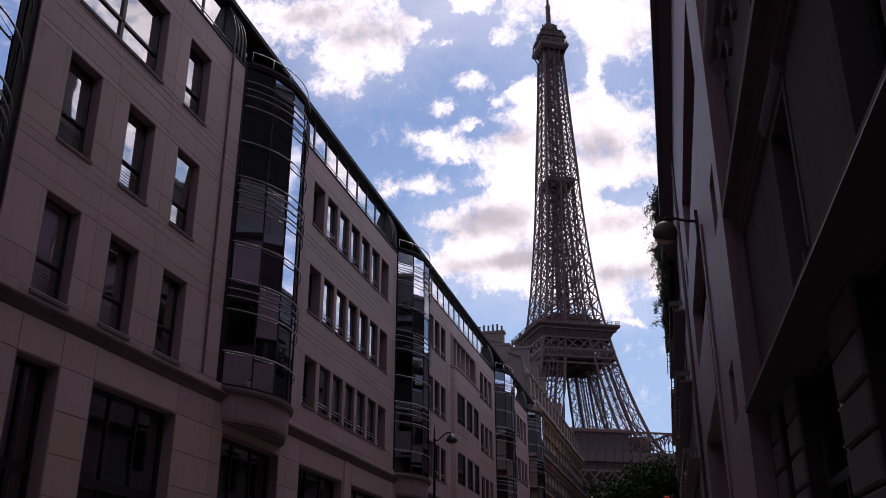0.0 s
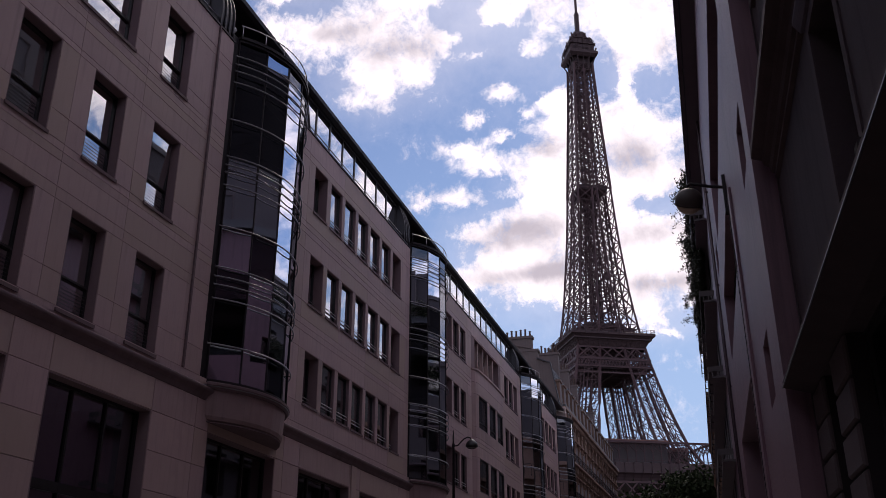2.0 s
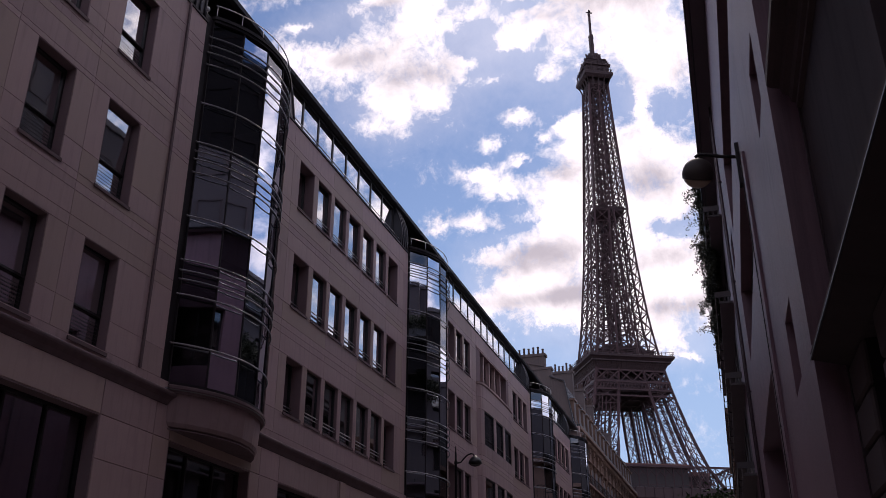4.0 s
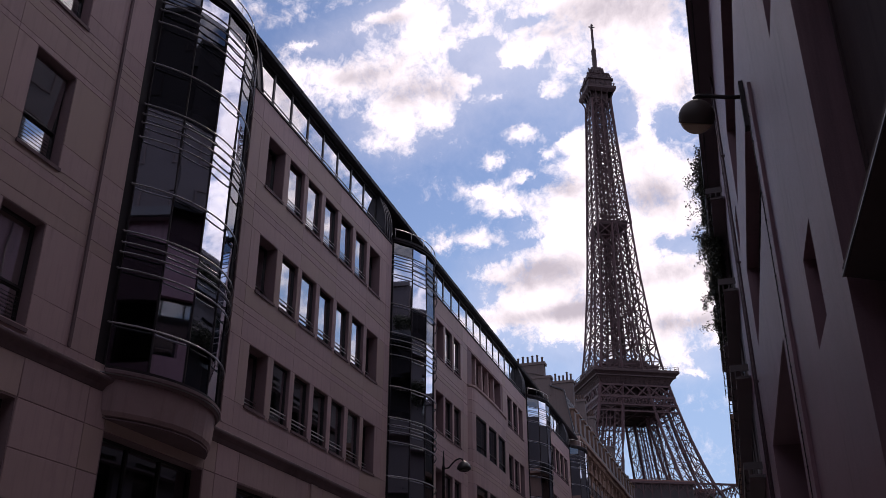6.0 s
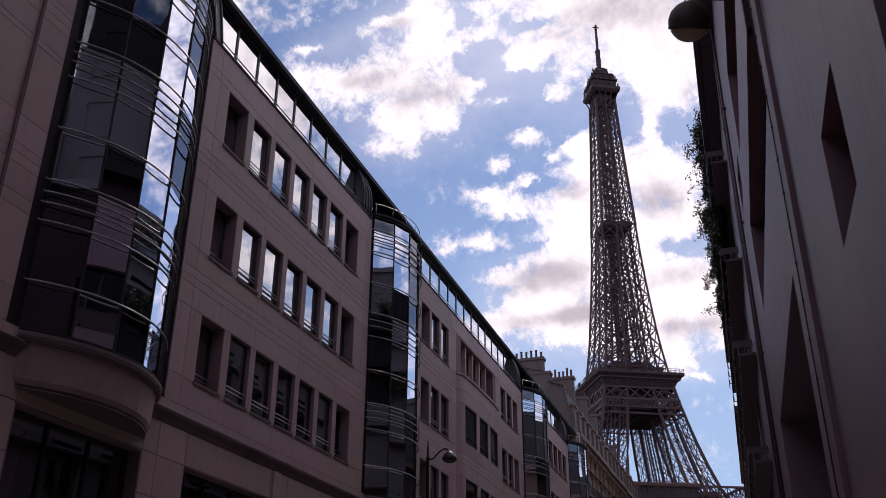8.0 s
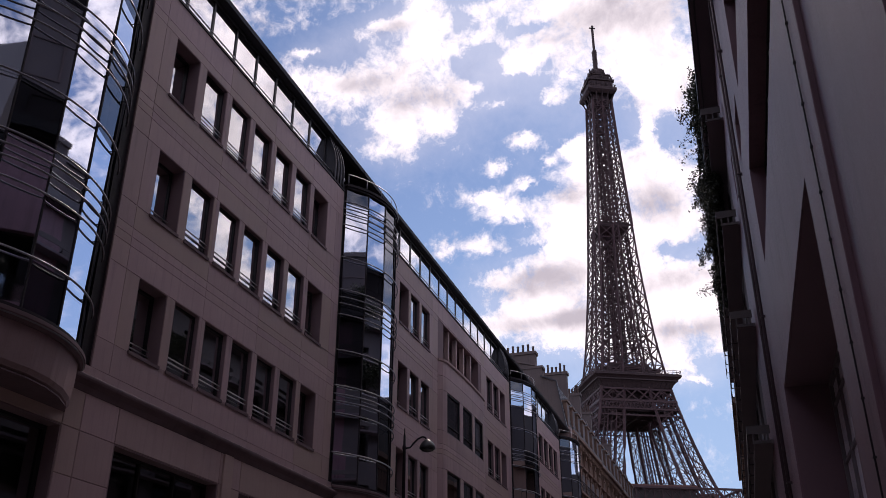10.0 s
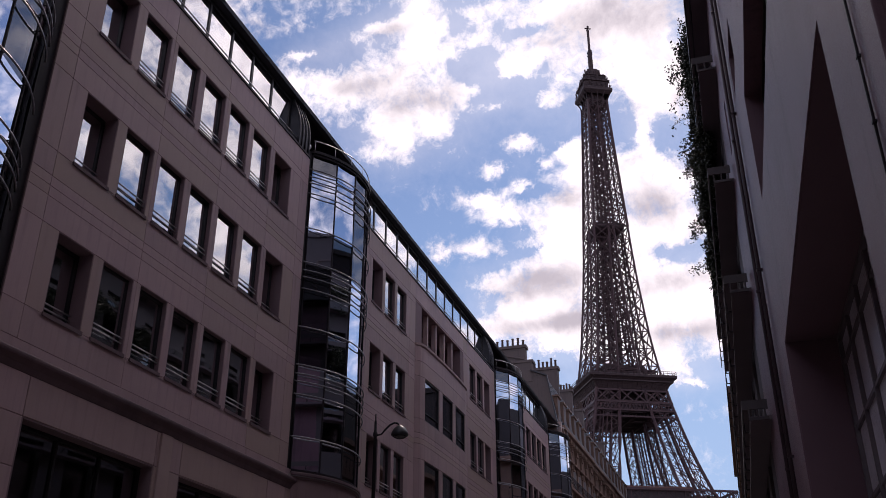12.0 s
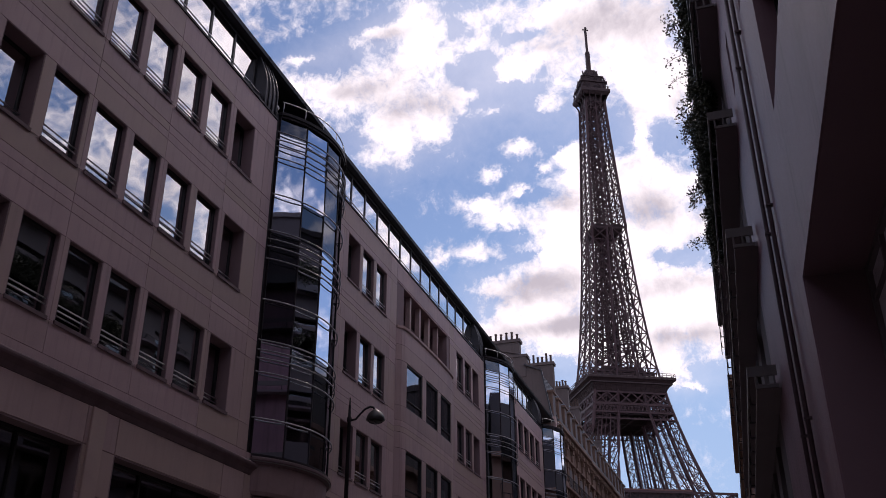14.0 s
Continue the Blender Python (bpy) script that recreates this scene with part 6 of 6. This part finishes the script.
for (yb, _), (_, ya) in zip(PIL[:-1], PIL[1:]):
    f = Geo().ring(0.20, 0.28, ya, yb, -0.2, 4.1, 0.08).box(0.20, 0.28, ya + 0.08, yb - 0.08, 2.75, 2.85)
    n = max(1, round((yb - ya) / 1.1))
    for k in range(1, n):
        yk = ya + (yb - ya) * k / n
        f.box(0.20, 0.28, yk - 0.03, yk + 0.03, 0.3, 2.75)
    shop = part("shop_window", f, FRAME, stone_house, "dark shopfront frame", warp=skew_h)
    p = part("pane", Geo().quad((0.24, ya, 0.0), (0.24, yb, 0.0), (0.24, yb, 4.05), (0.24, ya, 4.05)), SHOPGLASS, shop, warp=skew_h)
    p.visible_shadow = False
part("corner_joint", Geo().box(-0.02, 0.02, HY1 - 0.05, HY1 + 0.02, -0.6, 10.0), MATT, stone_house, "black sealing strip up the party line", warp=skew_h)
# roof out of view, raised to keep sky light off the office facade
part("roof", Geo().extrude_y([(-0.1, 17.2), (1.5, 24.0), (9, 25.0), (9, 17.2)], [(HY0, 0), (HY1, 0)]), SLATE, stone_house, warp=skew_h)
part("back_wall", Geo().box(5, 5.3, HY0, HY1, -0.6, 17.1), INSIDE, stone_house, warp=skew_h)
part("end_wall", Geo().box(0.42, 5, HY0, HY0 + 0.3, -0.6, 17.1), OLDSTONE, stone_house, warp=skew_h)
for zz in (4.3, 7.5, 10.6, 14.0):
    part("floor_slab", Geo().box(0.43, 5, HY0 + 0.3, HY1, zz, zz + 0.2), INSIDE, stone_house, warp=skew_h)

# ---- small lit sign that stands out from the row
sign = thing("shop_sign", (-0.75, 66.9, 8.3), "small projecting sign with a red glowing outline on a dark plate", "sign")
part("plate", Geo().box(-1.75, -0.95, 66.90, 66.98, 7.95, 8.60), MATT, sign)
part("arm", Geo().box(-0.95, 0.25, 66.92, 66.96, 8.3, 8.36), DARKMETAL, sign)
part("letter_bar", Geo().ring(66.88 - 66.9, 66.895 - 66.9, 0.0, 0.30, 0.0, 0.40, 0.05), GLOW, sign, "glowing red outline", warp=lambda v: np.column_stack([-1.60 + v[:, 1], 66.9 + v[:, 0], 8.08 + v[:, 2]]))

# ---- row further down
def far_row(y0, y1, dx, top, seed):
    h = thing("apartment_house", (XR + TURN * y0 + dx, (y0 + y1) / 2, 0), "grey stone apartment house with iron balconies", "building", "old stone houses along the street")
    part("wall", Geo().box(dx, dx + 8, y0, y1, -0.6, top), OLDWALL, h, warp=skew)
    for f in range(5):
        zb = 1.2 + f * (top - 1.5) / 5
        b = part("balcony", Geo().box(dx - 0.5, dx, y0 + 0.5, y1 - 0.5, zb - 0.2, zb), OLDWALL, h, warp=skew)
        g = Geo().box(dx - 0.48, dx - 0.44, y0 + 0.5, y1 - 0.5, zb + 0.9, zb + 0.95)
        for k in range(40):
            yy = y0 + 0.5 + (y1 - y0 - 1) * k / 40
            g.box(dx - 0.47, dx - 0.45, yy, yy + 0.03, zb, zb + 0.9)
        part("railing", g, DARKMETAL, b, warp=skew)
    part("cornice", Geo().box(dx - 0.6, dx, y0, y1, top - 0.3, top), OLDWALL, h, warp=skew)
    part("roof", Geo().extrude_y([(dx - 0.1, top), (dx + 0.8, top + 3.9), (dx + 7, top + 4.5), (dx + 7.9, top)], [(y0, 0), (y1, 0)]), DARKSLATE, h, warp=skew)


far_row(60.2, 82.0, 0.15, 14.6, 1)
far_row(82.2, 98.0, 0.5, 13.4, 2)
# unseen block that darkens what the far bays and windows mirror
tall = thing("apartment_house", (9.0, 145.0, -0.6), "tall dark block out of view, added for reflections in the bays", "building", "old stone houses along the street")
part("wall", Geo().box(0.9, 16.0, 100.0, 190.0, -0.6, 28.4), DARKWALL, tall)
part("cornice", Geo().box(0.6, 16.3, 99.7, 190.3, 28.4, 29.0), DARKWALL, tall)
for k in range(26):
    for f in range(7):
        w = part("window", Geo().box(0.82, 0.9, 101.5 + 3.3 * k, 103.0 + 3.3 * k, 3.2 + 3.4 * f, 5.4 + 3.4 * f), CONCRETE, tall)
        part("pane", Geo().box(0.80, 0.82, 101.65 + 3.3 * k, 102.85 + 3.3 * k, 3.35 + 3.4 * f, 5.25 + 3.4 * f), INSIDE, w)

# ---------------------------------------------------------------- plants hanging from the terrace
def ivy(name, at, spread, n, seed, label):
    rnd = random.Random(seed)
    th = thing(name, at, label, "plant", "plants hanging over the terrace edge")
    stems, leaves = Geo(), Geo()
    for k in range(n):
        p = Vector((at[0] + rnd.uniform(-0.04, 0.16), at[1] + rnd.uniform(-spread, spread), at[2] + rnd.uniform(-0.1, 0.3)))
        L = rnd.choice((0.3, 0.4, 0.5, 0.6, 0.8, 1.15))
        if k % 41 == 0:
            L = 0.95
        pts, q = [p.copy()], p.copy()
        dirv = Vector((-rnd.uniform(0.0, 0.24), rnd.uniform(-0.6, 0.6), rnd.uniform(0.0, 0.8)))
        if k % 41 == 0:
            dirv = Vector((-1.0, rnd.uniform(-0.3, 0.3), 0.5))
        for i in range(8):
            dirv = (dirv + Vector((rnd.uniform(-0.12, 0.12), rnd.uniform(-0.2, 0.2), -0.33 if k % 41 else -0.15))).normalized()
            q = q + dirv * (L / 8)
            pts.append(q.copy())
            for m in range(30 if k % 41 else 9):
                c = q + Vector((rnd.gauss(0, 0.055), rnd.gauss(0, 0.13), rnd.gauss(0, 0.09)))
                s = rnd.uniform(0.022, 0.058)
                a = Vector((rnd.uniform(-1, 1), rnd.uniform(-1, 1), rnd.uniform(-1, 1))).normalized()
                b = a.cross(Vector((rnd.uniform(-1, 1), rnd.uniform(-1, 1), rnd.uniform(-1, 1)))).normalized()
                leaves.quad(c - a * s, c - a * s * 0.2 + b * s * 0.55, c + a * s, c - a * s * 0.2 - b * s * 0.55)
        stems.tube(pts, 0.008, 3)
    part("stem_tangle", stems, BARK, th, kind="stuff")
    part("foliage", leaves, LEAF, th, kind="stuff")
    return th


def xw(y, dx):
    return XR + TURN * y + dx


for i, (y, z, sp, n) in enumerate(((37.5, 17.4, 1.0, 60), (40.0, 17.4, 1.4, 70), (43.5, 17.4, 1.6, 50), (38.2, 14.7, 1.2, 40), (41.5, 14.7, 1.6, 60), (45.5, 14.7, 1.5, 45))):
    zp, xp = (RTOP + 0.30, -0.31) if z > 16 else (15.22, -0.22)
    trough = Geo().box(-0.15, 0.15, -sp, sp, 0, 0.30).box(-0.17, 0.17, -sp - 0.02, sp + 0.02, 0.30, 0.36)
    single("planter", trough, CONCRETE, "grey trough planter on the terrace edge", "planter", "planters", at=(xw(y, xp), y, zp), warp=lambda v: v + np.array((xw(y, xp), y, zp)))
    ivy("hanging_plant", (xw(y, -0.38), y, z + 0.35), sp, n, 20 + i, "straggling green shrub hanging over the terrace edge")

# ---------------------------------------------------------------- street lamp on the far pavement
def street_lamp(x, y, z0, H, seed):
    L = thing("street_lamp", (x, y, z0), "tall black cast-iron street lamp with a curved arm", "street lamp")
    part("base", Geo().lathe([(0.20, 0), (0.20, 0.12), (0.15, 0.2), (0.13, 0.9), (0.10, 1.0)], 10, (x, y, z0)), DARKMETAL, L, smooth=True)
    part("pole", Geo().lathe([(0.085, 1.0), (0.055, H - 0.1), (0.075, H - 0.06), (0.075, H + 0.04), (0.045, H + 0.08), (0.04, H + 0.42), (0.025, H + 0.46), (0.02, H + 0.68)], 10, (x, y, z0)), DARKMETAL, L, smooth=True)
    part("arm", Geo().tube([(x, y, z0 + H - 0.04), (x + 0.22, y, z0 + H - 0.02), (x + 0.36, y, z0 + H + 0.13), (x + 0.52, y, z0 + H + 0.27), (x + 0.68, y, z0 + H + 0.33), (x + 0.80, y, z0 + H + 0.30), (x + 0.84, y, z0 + H + 0.18)], 0.032, 7), DARKMETAL, L, smooth=True)
    shade = part("shade", Geo().lathe([(0.03, 0.24), (0.09, 0.20), (0.20, 0.12), (0.27, 0.0), (0.29, -0.10), (0.27, -0.13), (0.05, -0.14)], 16, (x + 0.87, y, z0 + H)), mat("dark_lamp_enamel", (0.03, 0.028, 0.03), 0.35, 0.2, 0.1, 3, 40, 0.02), L, "dark enamelled lamp shade", smooth=True)
    part("bowl", Geo().lathe([(0.24, -0.13), (0.20, -0.18), (0.08, -0.22), (0.01, -0.225)], 14, (x + 0.87, y, z0 + H)), DIMGLASS, shade, "shallow glass bowl", smooth=True)
    return L


street_lamp(-11.62, 42.25, 0.0, 8.88, 1)


# ---------------------------------------------------------------- trees at the end of the street
def tree(x, y, h, r, seed, label):
    rnd = random.Random(seed)
    t = thing("tree", (x, y, -0.62), label, "tree", "trees at the street's end")
    g = Geo().tube([(x, y, -0.62), (x + 0.1, y, h * 0.3), (x, y + 0.2, h * 0.55), (x + 0.2, y, h * 0.8)], [0.38, 0.3, 0.2, 0.08], 8)
    limbs = []
    for k in range(14):
        a, zz = rnd.uniform(0, 6.28), h * rnd.uniform(0.35, 0.7)
        e = Vector((x + math.cos(a) * r * rnd.uniform(0.5, 0.9), y + math.sin(a) * r * rnd.uniform(0.5, 0.9), zz + rnd.uniform(0.5, h * 0.25)))
        g.tube([(x, y, zz), tuple((Vector((x, y, zz)) + e) / 2 + Vector((0, 0, 0.4))), tuple(e)], [0.12, 0.07, 0.03], 5)
        limbs.append(e)
    part("trunk", g, BARK, t)
    lv_ = Geo()
    centres = limbs + [Vector((x + rnd.gauss(0, r * 0.45), y + rnd.gauss(0, r * 0.45), h * rnd.uniform(0.5, 0.95))) for _ in range(26)]
    for c in centres:
        for k in range(170):
            d = Vector((rnd.gauss(0, 1), rnd.gauss(0, 1), rnd.gauss(0, 0.8))) * r * 0.20
            p = c + d
            s = rnd.uniform(0.16, 0.36)
            a = Vector((rnd.uniform(-1, 1), rnd.uniform(-1, 1), rnd.uniform(-1, 1))).normalized()
            b = a.cross(Vector((rnd.uniform(-1, 1), rnd.uniform(-1, 1), rnd.uniform(-1, 1)))).normalized()
            lv_.quad(p - a * s, p + b * s * 0.7, p + a * s, p - b * s * 0.7)
    part("crown", lv_, LEAF_T, t)


tree(-10.0, 137, 19.5, 4.2, 1, "green leafy street tree in shade")
tree(-6.2, 135, 20.5, 4.2, 2, "green leafy plane tree in shade")
tree(-13.6, 138, 16.5, 4.0, 4, "green leafy street tree in shade")
tree(-2.2, 133, 21.5, 4.2, 3, "green leafy plane tree beside the houses")

# unseen blocks behind the camera, added to hold back sky light from there
for x0, x1, top_, lab in ((-20.0, -12.0, 21.0, "plain block added behind the camera on the office side, holding back light"), (1.7, 9.0, 24.0, "plain block added behind the camera on the near side, holding back light")):
    single("apartment_house", Geo().box(x0, x1, -70.0, -14.1 if x0 > 0 else -12.4, -0.6, top_), OLDSTONE, lab, "building", at=((x0 + x1) / 2, -40.0, -0.6))
single("apartment_house", Geo().box(-30, 20, -82.0, -71.0, -0.6, 22.0), OLDSTONE, "plain block added across the street behind, holding back light", "building", at=(-5.0, -76.0, -0.6))

# rusticated blocks of the old house's pilasters
block = {}
for pil, y0, y1 in PILASTERS:
    k = round(y1 - y0, 2)
    if k not in block:
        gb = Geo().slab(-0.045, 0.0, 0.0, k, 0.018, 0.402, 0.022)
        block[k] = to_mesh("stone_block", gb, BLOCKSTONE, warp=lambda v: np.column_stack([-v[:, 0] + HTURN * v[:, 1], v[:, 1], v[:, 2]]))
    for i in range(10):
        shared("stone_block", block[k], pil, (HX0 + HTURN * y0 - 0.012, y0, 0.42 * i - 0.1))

# pieces of cladding last
for nm, me, par, at in PANELS:
    shared(nm, me, par, at)
